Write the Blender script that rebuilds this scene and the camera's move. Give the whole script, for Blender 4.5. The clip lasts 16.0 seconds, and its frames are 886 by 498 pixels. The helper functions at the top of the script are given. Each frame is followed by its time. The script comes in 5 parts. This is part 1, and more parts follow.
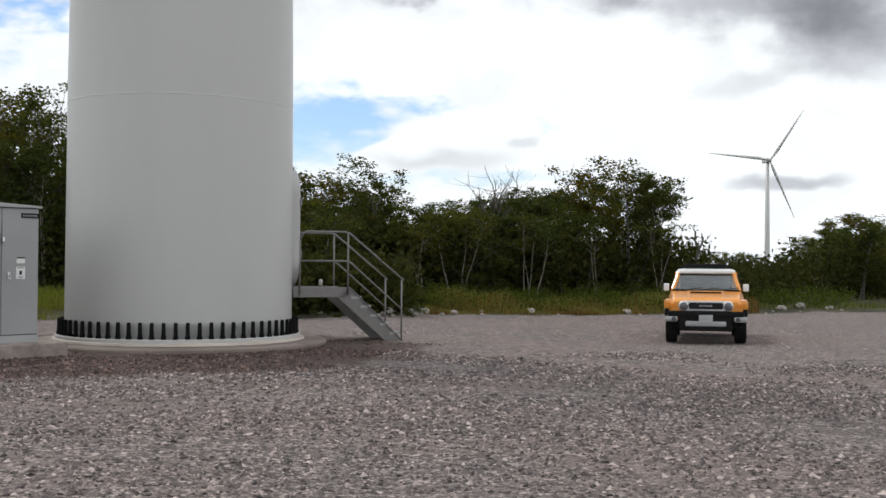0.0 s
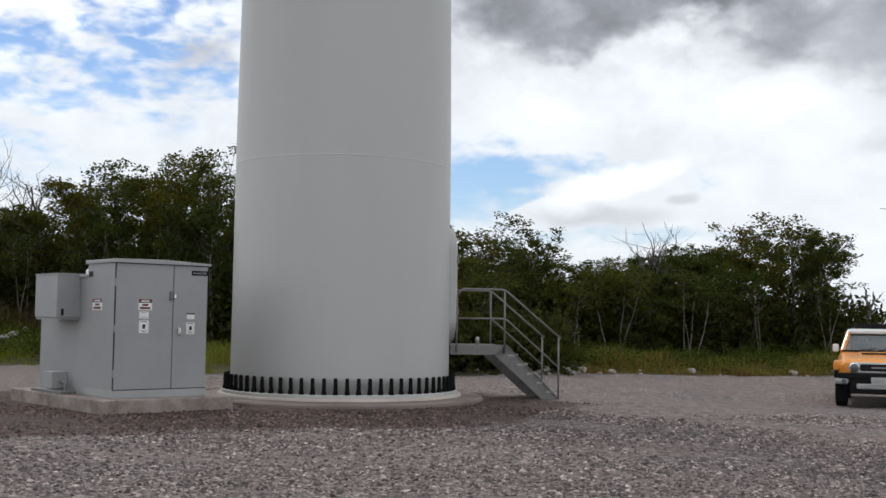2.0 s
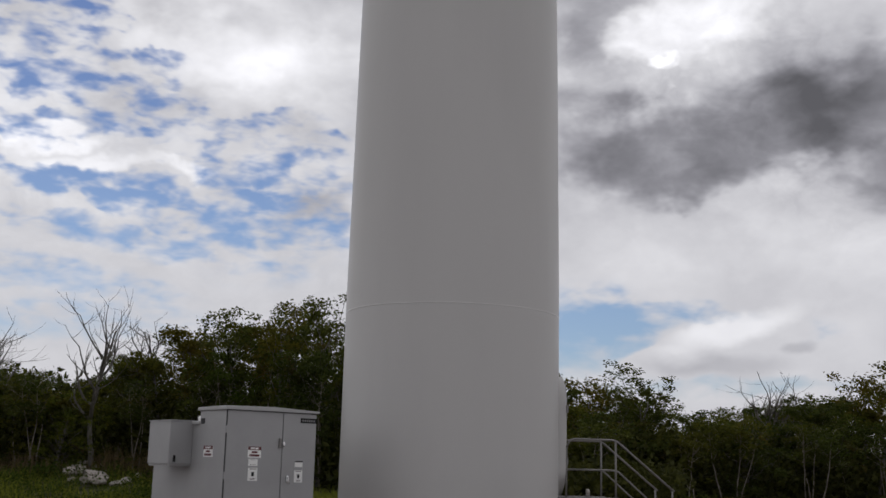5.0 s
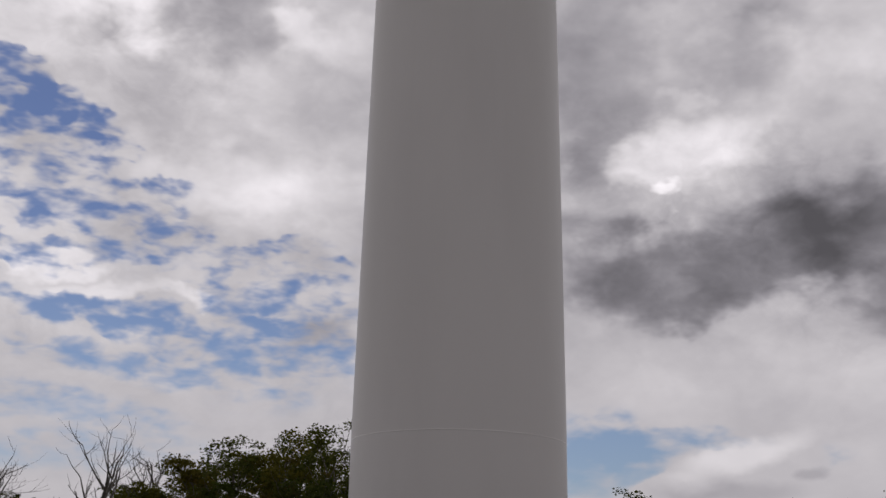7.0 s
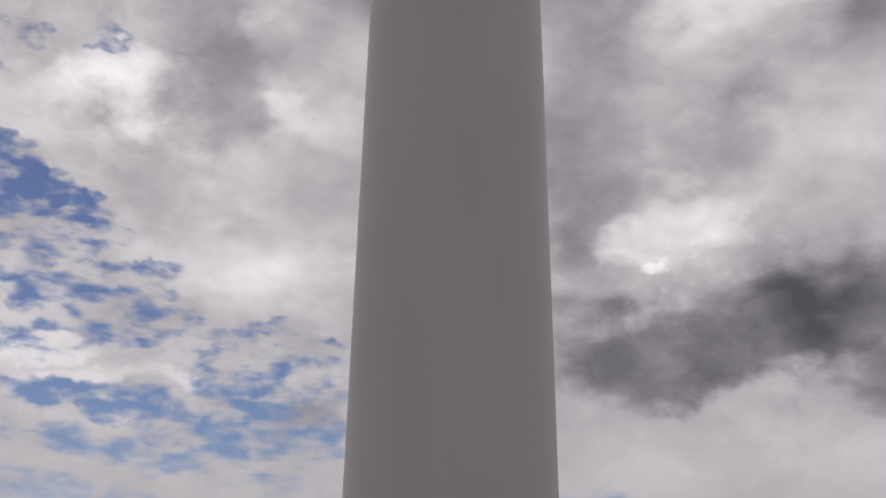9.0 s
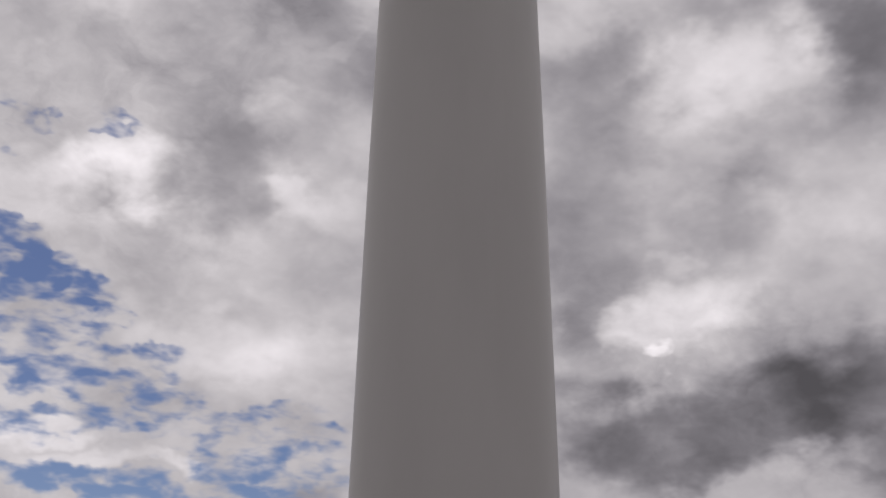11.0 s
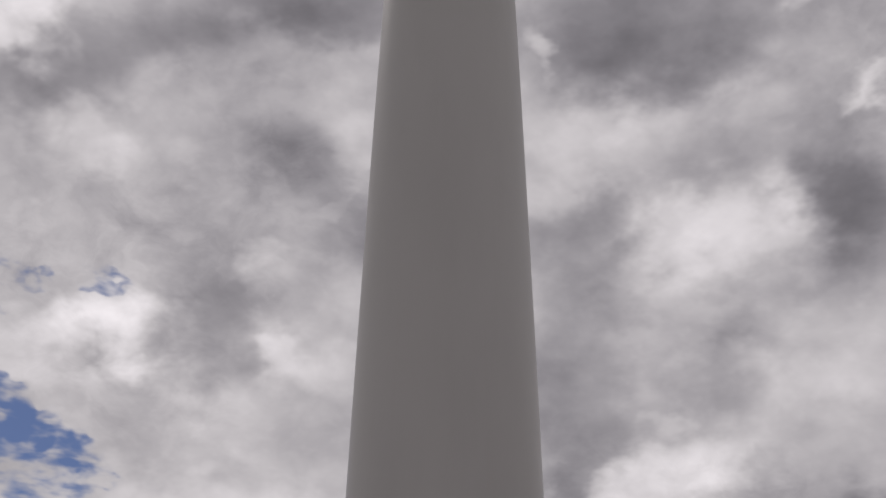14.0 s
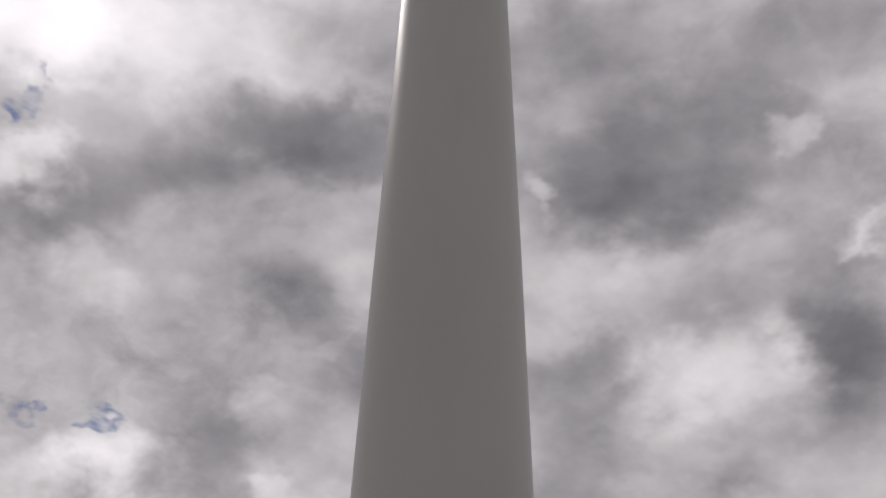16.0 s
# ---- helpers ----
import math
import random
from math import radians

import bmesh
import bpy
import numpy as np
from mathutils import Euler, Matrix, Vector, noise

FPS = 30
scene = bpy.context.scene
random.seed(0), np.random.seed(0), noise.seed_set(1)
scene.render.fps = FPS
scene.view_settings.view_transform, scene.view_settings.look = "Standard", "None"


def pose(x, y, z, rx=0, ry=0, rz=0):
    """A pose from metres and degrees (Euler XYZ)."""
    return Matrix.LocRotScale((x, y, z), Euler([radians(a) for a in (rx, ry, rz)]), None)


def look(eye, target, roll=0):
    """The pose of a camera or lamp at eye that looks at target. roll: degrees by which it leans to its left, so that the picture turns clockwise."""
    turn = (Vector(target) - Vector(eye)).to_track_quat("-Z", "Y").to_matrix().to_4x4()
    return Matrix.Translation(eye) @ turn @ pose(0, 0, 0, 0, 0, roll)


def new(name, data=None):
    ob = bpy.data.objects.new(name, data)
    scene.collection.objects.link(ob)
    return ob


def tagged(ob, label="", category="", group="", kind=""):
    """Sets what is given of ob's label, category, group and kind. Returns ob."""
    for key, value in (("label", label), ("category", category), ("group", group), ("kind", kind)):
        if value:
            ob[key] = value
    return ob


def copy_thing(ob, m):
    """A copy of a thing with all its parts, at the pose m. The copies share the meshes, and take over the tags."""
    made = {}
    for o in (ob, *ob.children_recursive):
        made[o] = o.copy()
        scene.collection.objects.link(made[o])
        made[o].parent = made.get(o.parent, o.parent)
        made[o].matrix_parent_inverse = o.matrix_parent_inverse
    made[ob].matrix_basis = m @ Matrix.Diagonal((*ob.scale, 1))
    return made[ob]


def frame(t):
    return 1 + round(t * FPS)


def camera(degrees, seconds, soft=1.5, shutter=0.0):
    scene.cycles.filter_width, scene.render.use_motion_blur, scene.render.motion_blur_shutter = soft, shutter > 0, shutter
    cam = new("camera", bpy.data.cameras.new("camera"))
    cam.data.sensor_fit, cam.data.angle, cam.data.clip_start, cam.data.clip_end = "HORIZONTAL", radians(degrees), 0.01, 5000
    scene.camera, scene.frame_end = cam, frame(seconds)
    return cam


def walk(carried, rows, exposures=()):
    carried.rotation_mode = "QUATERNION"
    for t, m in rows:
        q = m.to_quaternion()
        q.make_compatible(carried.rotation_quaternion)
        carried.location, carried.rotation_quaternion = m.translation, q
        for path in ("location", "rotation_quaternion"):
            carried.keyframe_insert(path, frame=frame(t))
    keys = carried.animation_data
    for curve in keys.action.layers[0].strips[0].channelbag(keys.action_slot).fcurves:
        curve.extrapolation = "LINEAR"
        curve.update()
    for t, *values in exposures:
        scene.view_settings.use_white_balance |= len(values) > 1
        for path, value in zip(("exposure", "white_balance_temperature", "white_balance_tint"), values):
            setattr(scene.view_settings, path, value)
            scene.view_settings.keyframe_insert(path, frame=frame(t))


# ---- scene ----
cam = camera(42.81, 16.0, soft=1.6)
EYE = (0.0, 0.0, 1.55)
# seconds, yaw, pitch, roll of a camera that turns on one spot
PATH = [
    (0.0, -0.40, 0.78, -0.44), (0.5, 1.60, 1.92, -0.12), (1.0, 3.57, 2.55, -0.54), (1.5, 5.70, 3.10, -0.81), (2.0, 7.52, 3.62, -0.79),
    (2.5, 8.89, 3.78, -0.80), (3.0, 10.82, 5.65, -1.44), (3.2, 11.48, 6.30, -1.26), (5.3, 12.93, 12.07, -1.58), (5.5, 12.93, 12.84, -1.66),
    (6.0, 12.99, 14.38, -1.37), (6.5, 13.04, 15.96, -1.39), (7.0, 13.28, 17.36, -1.19), (7.5, 13.19, 18.77, -1.28), (8.0, 13.13, 20.14, -1.14),
    (10.3, 12.82, 23.75, -0.61), (10.5, 12.95, 24.44, -0.78), (11.0, 13.04, 25.65, -0.72), (11.5, 13.18, 27.12, -0.63), (12.0, 13.21, 28.85, -0.54),
    (12.5, 13.45, 30.32, -0.52), (13.0, 13.30, 31.52, -0.55), (13.5, 13.04, 32.64, -0.44), (14.0, 12.52, 33.72, -0.57), (14.5, 12.51, 35.22, -0.77),
    (15.0, 12.71, 37.13, -1.07), (15.5, 12.07, 39.04, -1.68), (16.0, 11.92, 40.83, -1.26),
]
EXPOSURES = [(0.0, 1.16, 6150, 5.5), (1.5, 1.03, 6080, 6.5), (3.2, 0.82, 6000, 7), (5.3, 0.32, 6300, 13), (8.0, 0.0, 6450, 17), (12.0, -0.05, 6500, 17), (16.0, -0.12, 6500, 16)]
walk(cam, [(t, pose(*EYE, 90 + p, r, y)) for t, y, p, r in PATH], EXPOSURES)


# ---- node helpers ----
class Nodes:
    """Short calls to make and join shader nodes in one tree."""

    def __init__(self, tree):
        self.tree = tree
        tree.nodes.clear()

    def add(self, kind):
        return self.tree.nodes.new(kind)

    def put(self, socket, value):
        if isinstance(value, bpy.types.NodeSocket):
            self.tree.links.new(value, socket)
        else:
            socket.default_value = value

    def math(self, op, a, b=0.0, c=0.0, clamp=False):
        n = self.add("ShaderNodeMath")
        n.operation, n.use_clamp = op, clamp
        for s, v in zip(n.inputs, (a, b, c)):
            self.put(s, v)
        return n.outputs[0]

    def vec(self, op, a, b=(0, 0, 0), scale=None):
        n = self.add("ShaderNodeVectorMath")
        n.operation = op
        self.put(n.inputs[0], a)
        self.put(n.inputs[1], b)
        if scale is not None:
            self.put(n.inputs["Scale"], scale)
        return n.outputs["Value"] if op in ("LENGTH", "DOT_PRODUCT", "DISTANCE") else n.outputs[0]

    def noise(self, vector, scale, detail=4.0, rough=0.55, color=False, distortion=0.0):
        n = self.add("ShaderNodeTexNoise")
        self.put(n.inputs["Vector"], vector)
        n.inputs["Scale"].default_value, n.inputs["Detail"].default_value = scale, detail
        n.inputs["Roughness"].default_value, n.inputs["Distortion"].default_value = rough, distortion
        return n.outputs["Color" if color else "Fac"]

    def smooth(self, value, low, high, to_low=0.0, to_high=1.0):
        n = self.add("ShaderNodeMapRange")
        n.interpolation_type = "SMOOTHSTEP"
        for key, v in (("Value", value), ("From Min", low), ("From Max", high), ("To Min", to_low), ("To Max", to_high)):
            self.put(n.inputs[key], v)
        return n.outputs[0]

    def mix(self, fac, a, b, blend="MIX"):
        n = self.add("ShaderNodeMix")
        n.data_type, n.blend_type = "RGBA", blend
        self.put(n.inputs[0], fac)
        for s, v in ((n.inputs[6], a), (n.inputs[7], b)):
            self.put(s, (*v, 1) if isinstance(v, tuple) and len(v) == 3 else v)
        return n.outputs[2]

    def ramp(self, fac, stops):
        n = self.add("ShaderNodeValToRGB")
        self.put(n.inputs[0], fac)
        e = n.color_ramp.elements
        while len(e) < len(stops):
            e.new(0.5)
        for el, (p, c) in zip(e, stops):
            el.position, el.color = p, (*c, 1)
        return n.outputs[0]


# ---- sky: broken cloud over blue, brightest where the hidden sun stands ----
SUN_AZ, SUN_EL = 46.0, 56.0      # degrees to the left of straight ahead, and up
# cloud forms: degrees left, degrees up, half width, half height, tilt, strength
DARK_BELLY = [
    (-7.9, 17.5, 5.0, 2.7, 0, 0.39), (-2.9, 16.9, 4.6, 2.5, 0, 0.37), (1.4, 15.7, 4.5, 2.0, 0, 0.31), (5.4, 16.2, 3.6, 2.0, 0, 0.24), (0.6, 14.5, 2.5, 1.0, 0, 0.20), (-16.1, 13.1, 6.1, 2.2, -12, 0.33), (-19.7, 11.1, 3.4, 1.9, -15, 0.33), (-9.9, 14.3, 2.6, 1.5, 0, 0.23), (-5.9, 19.3, 5.2, 2.1, 0, 0.13)]
DARK_LOW = [
    (-0.6, 5.4, 3.9, 0.7, 0, 0.11), (-4.7, 6.3, 0.7, 0.4, 0, 0.11), (-17.4, 4.1, 2.8, 0.4, 2, 0.26), (-15.6, 9.0, 3.4, 0.6, 12, 0.09), (19.6, 12.9, 1.7, 1.0, 0, 0.13)]
DARK_MID = [
    (5.2, 23.6, 3.9, 5.3, 0, 0.12), (-1.9, 26.2, 4.0, 2.6, 0, 0.07), (-6.9, 21.7, 5.1, 3.3, 0, 0.06), (26.1, 28.7, 3.7, 2.9, 0, 0.10), (25.9, 29.6, 4.0, 3.9, 0, 0.15), (19.1, 35.0, 3.4, 2.8, 0, 0.14), (25.8, 34.3, 4.0, 1.5, 0, 0.07), (-10.9, 33.9, 3.5, 2.1, 0, 0.19), (-9.6, 29.8, 2.7, 2.5, 0, 0.09), (4.4, 35.0, 3.2, 1.7, 0, 0.07), (-2.8, 26.5, 3.0, 1.7, 0, 0.06), (5.3, 24.1, 4.6, 3.1, 0, 0.07)]
DARK_HIGH = [
    (5.5, 26.3, 4.2, 7.4, 0, 0.11), (5.5, 32.3, 4.2, 5.4, 0, 0.09), (38.8, 39.5, 6.1, 2.8, 0, 0.10), (25.0, 37.7, 5.3, 2.3, 0, 0.07), (28.5, 33.9, 4.1, 2.3, 0, 0.05), (0.8, 42.1, 8.1, 2.1, 0, 0.10), (4.5, 34.0, 4.5, 2.2, 0, 0.09), (-11.3, 34.6, 3.7, 4.0, 0, 0.14), (30.0, 43.6, 12.1, 2.2, 0, 0.09), (20.7, 45.9, 7.8, 2.1, 0, 0.12), (-3.0, 44.2, 7.8, 3.6, 0, 0.14), (25.1, 37.6, 5.8, 2.7, 0, 0.05)]
DARK_TOP = [
    (22.8, 46.1, 10.2, 2.4, 0, 0.20), (34.1, 41.8, 6.5, 2.1, 20, 0.15), (39.0, 38.1, 3.7, 1.9, 0, 0.13), (-0.6, 44.6, 9.8, 3.8, 0, 0.22), (-13.2, 48.2, 11.3, 2.8, 0, 0.15), (3.9, 50.0, 8.1, 2.6, 0, 0.13), (-10.2, 42.1, 6.9, 2.2, 0, 0.09), (-3.5, 36.6, 5.4, 2.2, 0, 0.07), (19.9, 51.0, 6.5, 2.2, 0, 0.09)]
BRIGHT_TOPS = [
    (-1.5, 7.3, 3.3, 0.7, 15, 0.17), (1.4, 5.8, 1.8, 0.5, 0, 0.09), (-4.9, 15.3, 1.0, 0.7, 0, 0.21), (-2.6, 11.6, 7.7, 1.8, 0, 0.06), (-0.3, 22.5, 3.9, 1.8, 25, 0.17), (2.6, 21.3, 1.4, 1.4, 0, 0.17), (1.3, 20.4, 0.6, 0.6, 0, 0.29), (-2.2, 21.8, 1.9, 1.1, 0, 0.09), (25.3, 20.2, 6.1, 1.8, 0, 0.14), (22.8, 18.9, 5.2, 1.6, 0, 0.07), (33.0, 27.8, 3.1, 1.3, 0, 0.15), (21.3, 27.2, 1.5, 0.9, 0, 0.09), (32.2, 18.0, 7.7, 5.6, 0, 0.09), (32.7, 15.8, 3.2, 0.7, 0, 0.17), (30.3, 14.4, 2.4, 0.6, 0, 0.15), (26.1, 14.3, 1.9, 0.5, 0, 0.15)]
BRIGHT_VEIL = [
    (25.3, 32.6, 1.4, 1.0, 0, 0.11), (20.5, 27.0, 2.6, 1.5, 0, 0.09), (31.0, 28.3, 4.0, 1.6, 0, 0.17), (35.6, 26.1, 4.1, 1.1, 0, 0.12), (-2.4, 33.6, 5.1, 2.4, 0, 0.10), (-7.9, 32.3, 2.0, 2.1, 0, 0.08), (-7.1, 27.2, 4.6, 4.0, 0, 0.06), (0.3, 25.4, 1.1, 0.7, 0, 0.08), (35.3, 37.8, 2.8, 1.6, 0, 0.08), (19.0, 38.8, 2.2, 1.3, 0, 0.08), (3.6, 40.0, 3.4, 2.2, 0, 0.04), (-3.1, 33.4, 5.6, 2.6, 0, 0.06), (20.2, 36.2, 1.7, 0.5, 40, 0.08)]
BRIGHT_HIGH = [
    (-12.9, 38.7, 1.6, 0.8, 30, 0.13), (40.6, 41.4, 2.8, 2.1, 0, 0.21), (6.7, 44.0, 1.3, 0.9, 0, 0.11), (31.9, 48.7, 10.8, 2.7, 0, 0.16), (42.8, 47.6, 5.7, 2.3, 0, 0.29), (40.3, 41.1, 3.0, 1.7, 0, 0.18), (-10.6, 45.1, 1.9, 0.9, 0, 0.18), (6.4, 43.9, 1.1, 1.0, 0, 0.18), (-13.7, 38.6, 1.9, 0.7, 30, 0.14), (2.9, 38.3, 4.3, 2.4, 0, 0.06), (-4.2, 34.0, 5.0, 2.4, 0, 0.10), (34.8, 38.0, 2.3, 1.4, 0, 0.06), (23.8, 32.1, 1.6, 1.3, 0, 0.06), (31.1, 28.9, 3.9, 1.2, 0, 0.11)]
CLEAR_GAPS = [
    (35.4, 23.6, 4.8, 1.5, -22, 1.01), (31.9, 22.6, 2.8, 1.0, -30, 1.06), (35.6, 21.2, 3.6, 1.3, 0, 0.78), (33.1, 19.1, 5.1, 1.2, 0, 0.52), (29.0, 17.1, 3.4, 1.4, 0, 0.69), (33.8, 16.3, 3.8, 0.8, 0, 0.74), (34.3, 13.8, 4.0, 0.9, -8, 1.06), (29.0, 12.7, 5.8, 1.0, -14, 1.06), (22.6, 16.3, 3.9, 0.7, 0, 0.69), (23.3, 14.1, 6.1, 1.9, 0, 0.62), (21.1, 11.4, 3.5, 0.8, 0, 0.56), (30.4, 10.8, 6.8, 0.8, -8, 0.78), (30.7, 6.5, 8.0, 1.2, 0, 0.69), (31.7, 8.6, 6.3, 0.9, -5, 0.62)]
CLEAR_VEIL = [
    (5.5, 6.1, 3.7, 1.7, 0, 0.95), (3.7, 7.6, 5.9, 0.7, 4, 0.95), (-4.7, 7.1, 1.9, 0.7, 0, 0.50), (-1.7, 4.3, 6.5, 0.5, 0, 0.85), (5.8, 7.6, 3.1, 2.0, 0, 0.60), (22.1, 10.6, 4.0, 2.1, 0, 0.40), (20.8, 12.9, 4.5, 1.7, 0, 0.35), (36.6, 27.4, 1.2, 0.7, 0, 0.70), (32.8, 29.9, 1.2, 0.3, 0, 0.38), (37.7, 30.1, 1.0, 0.6, 0, 0.40), (41.7, 43.3, 0.8, 1.7, 0, 0.45), (41.4, 45.6, 0.5, 1.0, 0, 0.40), (36.3, 30.1, 1.1, 0.3, 15, 0.50), (32.5, 30.2, 1.3, 0.3, -10, 0.25), (31.2, 18.7, 4.9, 1.2, 0, 0.40)]
SOLID = [
    (-0.8, 6.3, 4.1, 1.0, 12, -2.20), (1.4, 5.6, 2.5, 0.5, 0, -1.80)]


world = bpy.data.worlds.new("sky")
scene.world = world
world.use_nodes = True
N = Nodes(world.node_tree)
way = N.add("ShaderNodeTexCoord").outputs["Generated"]
xyz = N.add("ShaderNodeSeparateXYZ")
N.put(xyz.inputs[0], way)
up = N.math("MAXIMUM", xyz.outputs[2], 0.0)
azimuth = N.math("MULTIPLY", N.math("ARCTAN2", N.math("MULTIPLY", xyz.outputs[0], -1.0), xyz.outputs[1]), 57.2958)
elevation = N.math("MULTIPLY", N.math("ARCSINE", xyz.outputs[2]), 57.2958)
flat = N.add("ShaderNodeCombineXYZ")
N.put(flat.inputs[0], azimuth)
N.put(flat.inputs[1], elevation)
dome = N.vec("MULTIPLY", way, (1.0, 1.0, 1.45))
warp = N.vec("SUBTRACT", N.noise(dome, 6.0, 5, 0.6, color=True), (0.5, 0.5, 0.5))
warp_small = N.vec("SUBTRACT", N.noise(dome, 22.0, 3, 0.5, color=True), (0.5, 0.5, 0.5))
drift = N.vec("ADD", N.vec("MULTIPLY", warp, (8.0, 5.5, 0.0)), N.vec("MULTIPLY", warp_small, (5.5, 4.0, 0.0)))
# distant cloud near the horizon is smaller and smoother
calm = N.smooth(elevation, 7.0, 17.0, 0.3, 1.0)
place = N.vec("ADD", flat.outputs[0], N.vec("SCALE", drift, scale=calm))


def forms(rows):
    total = 0.0
    for az, el, wide, high, tilt, strength in rows:
        m = N.add("ShaderNodeMapping")
        m.vector_type = "TEXTURE"
        N.put(m.inputs["Vector"], place)
        m.inputs["Location"].default_value = (az, el, 0)
        m.inputs["Rotation"].default_value = (0, 0, radians(-tilt))
        m.inputs["Scale"].default_value = (wide * 1.35, high * 1.35, 1)
        g = N.add("ShaderNodeTexGradient")
        g.gradient_type = "SPHERICAL"
        N.put(g.inputs[0], m.outputs[0])
        total = N.math("MULTIPLY_ADD", N.smooth(g.outputs["Fac"], 0.0, 0.75), strength, total)
    return total


billow = N.noise(dome, 7.0, 5, 0.48, distortion=0.25)
wisps = N.noise(N.vec("MULTIPLY", dome, (1.0, 1.0, 1.2)), 17.0, 4, 0.48, distortion=0.2)
cells = N.noise(N.vec("MULTIPLY", dome, (1.0, 1.0, 1.6)), 38.0, 2.5, 0.5, distortion=0.2)
puffs = N.add("ShaderNodeTexVoronoi")
puffs.feature = "SMOOTH_F1"
puffs.inputs["Scale"].default_value, puffs.inputs["Smoothness"].default_value, puffs.inputs["Detail"].default_value = 13.0, 0.6, 2.0
N.put(puffs.inputs["Vector"], N.vec("ADD", dome, N.vec("SCALE", warp, scale=0.22)))
bright = N.math("MULTIPLY", N.math("SUBTRACT", billow, 0.5), 0.5)
bright = N.math("MULTIPLY_ADD", N.math("SUBTRACT", wisps, 0.5), 0.2, bright)
bright = N.math("MULTIPLY_ADD", N.math("SUBTRACT", 0.56, puffs.outputs["Distance"]), 0.13, bright)
# crumbling texture in some parts of the cloud, smooth veils in others
crumble = N.math("SUBTRACT", N.noise(N.vec("ADD", dome, N.vec("SCALE", warp, scale=0.12)), 20.0, 6, 0.6, distortion=0.5), 0.5)
rough_part = N.smooth(N.noise(dome, 3.2, 3, 0.5), 0.42, 0.62, 0.12, 1.0)
bright = N.math("MULTIPLY_ADD", N.math("MULTIPLY", crumble, rough_part), 0.36, bright)
bright = N.math("MULTIPLY_ADD", bright, calm, N.math("MULTIPLY_ADD", calm, 0.035, 0.48))
bright = N.math("ADD", bright, forms(BRIGHT_TOPS + BRIGHT_VEIL + BRIGHT_HIGH))
toward = (-math.sin(radians(SUN_AZ)) * math.cos(radians(SUN_EL)), math.cos(radians(SUN_AZ)) * math.cos(radians(SUN_EL)), math.sin(radians(SUN_EL)))
glow = N.smooth(N.vec("DOT_PRODUCT", way, toward), 0.95, 1.0)
bright = N.math("MULTIPLY_ADD", glow, 0.3, bright)
shade = forms(DARK_BELLY + DARK_LOW + DARK_MID + DARK_HIGH + DARK_TOP)
shade = N.math("MULTIPLY", shade, N.math("MULTIPLY_ADD", N.math("SUBTRACT", billow, 0.5), -0.9, 1.0))
bright = N.math("MULTIPLY", bright, N.math("EXPONENT", N.math("MULTIPLY", shade, -2.1)))
bright = N.math("MINIMUM", N.math("MAXIMUM", bright, 0.09), 1.3)
gap = forms(CLEAR_GAPS + CLEAR_VEIL + SOLID)
torn = N.math("ADD", N.math("MULTIPLY", N.math("SUBTRACT", cells, 0.5), 4.0), N.math("MULTIPLY", N.math("SUBTRACT", wisps, 0.5), 2.0))
torn = N.math("MULTIPLY", torn, N.smooth(elevation, 3.0, 15.0, 0.3, 1.0))
gap = N.math("MULTIPLY_ADD", torn, N.smooth(gap, 0.08, 0.4), gap)
clear = N.smooth(gap, -0.02, 1.6, 0.0, 0.96)
cloud_tone = N.mix(N.smooth(bright, 0.12, 0.6), (0.95, 0.93, 0.985), (1.0, 0.985, 0.98))
cloud = N.vec("SCALE", cloud_tone, scale=bright)
air = N.add("ShaderNodeTexSky")
air.sky_type, air.sun_disc = "NISHITA", False
air.sun_elevation, air.sun_rotation, air.dust_density = radians(SUN_EL), radians(-SUN_AZ), 0.4
blue = N.vec("MULTIPLY", air.outputs[0], N.mix(N.smooth(elevation, 9.0, 21.0), (0.047, 0.050, 0.057), (0.034, 0.039, 0.051)))
sky_out = N.mix(clear, cloud, blue)
back = N.add("ShaderNodeBackground")
N.put(back.inputs[0], sky_out)
back.inputs[1].default_value = 1.0
N.tree.links.new(back.outputs[0], N.add("ShaderNodeOutputWorld").inputs[0])

sun = new("sun", bpy.data.lights.new("sun", "SUN"))
sun.data.energy, sun.data.angle, sun.data.color = 0.5, radians(10), (1.0, 0.95, 0.88)
a, e = radians(SUN_AZ), radians(SUN_EL)
sun_way = Vector((-math.sin(a) * math.cos(e), math.cos(a) * math.cos(e), math.sin(e)))
sun.matrix_world = look(sun_way * 100, (0, 0, 0))


# ---- materials ----
def material(name, build, **fixed):
    m = bpy.data.materials.new(name)
    m.use_nodes = True
    n = Nodes(m.node_tree)
    p = n.add("ShaderNodeBsdfPrincipled")
    n.tree.links.new(p.outputs[0], n.add("ShaderNodeOutputMaterial").inputs[0])
    where = n.add("ShaderNodeTexCoord").outputs["Object"]
    for key, value in fixed.items():
        p.inputs[{"ior": "IOR", "specular_ior_level": "Specular IOR Level"}.get(key, key.replace("_", " ").title())].default_value = value
    if build:
        build(n, p, where)
    return m


def bump(n, p, height, strength=0.3, distance=0.01):
    b = n.add("ShaderNodeBump")
    b.inputs["Strength"].default_value, b.inputs["Distance"].default_value = strength, distance
    n.put(b.inputs["Height"], height)
    n.tree.links.new(b.outputs[0], p.inputs["Normal"])


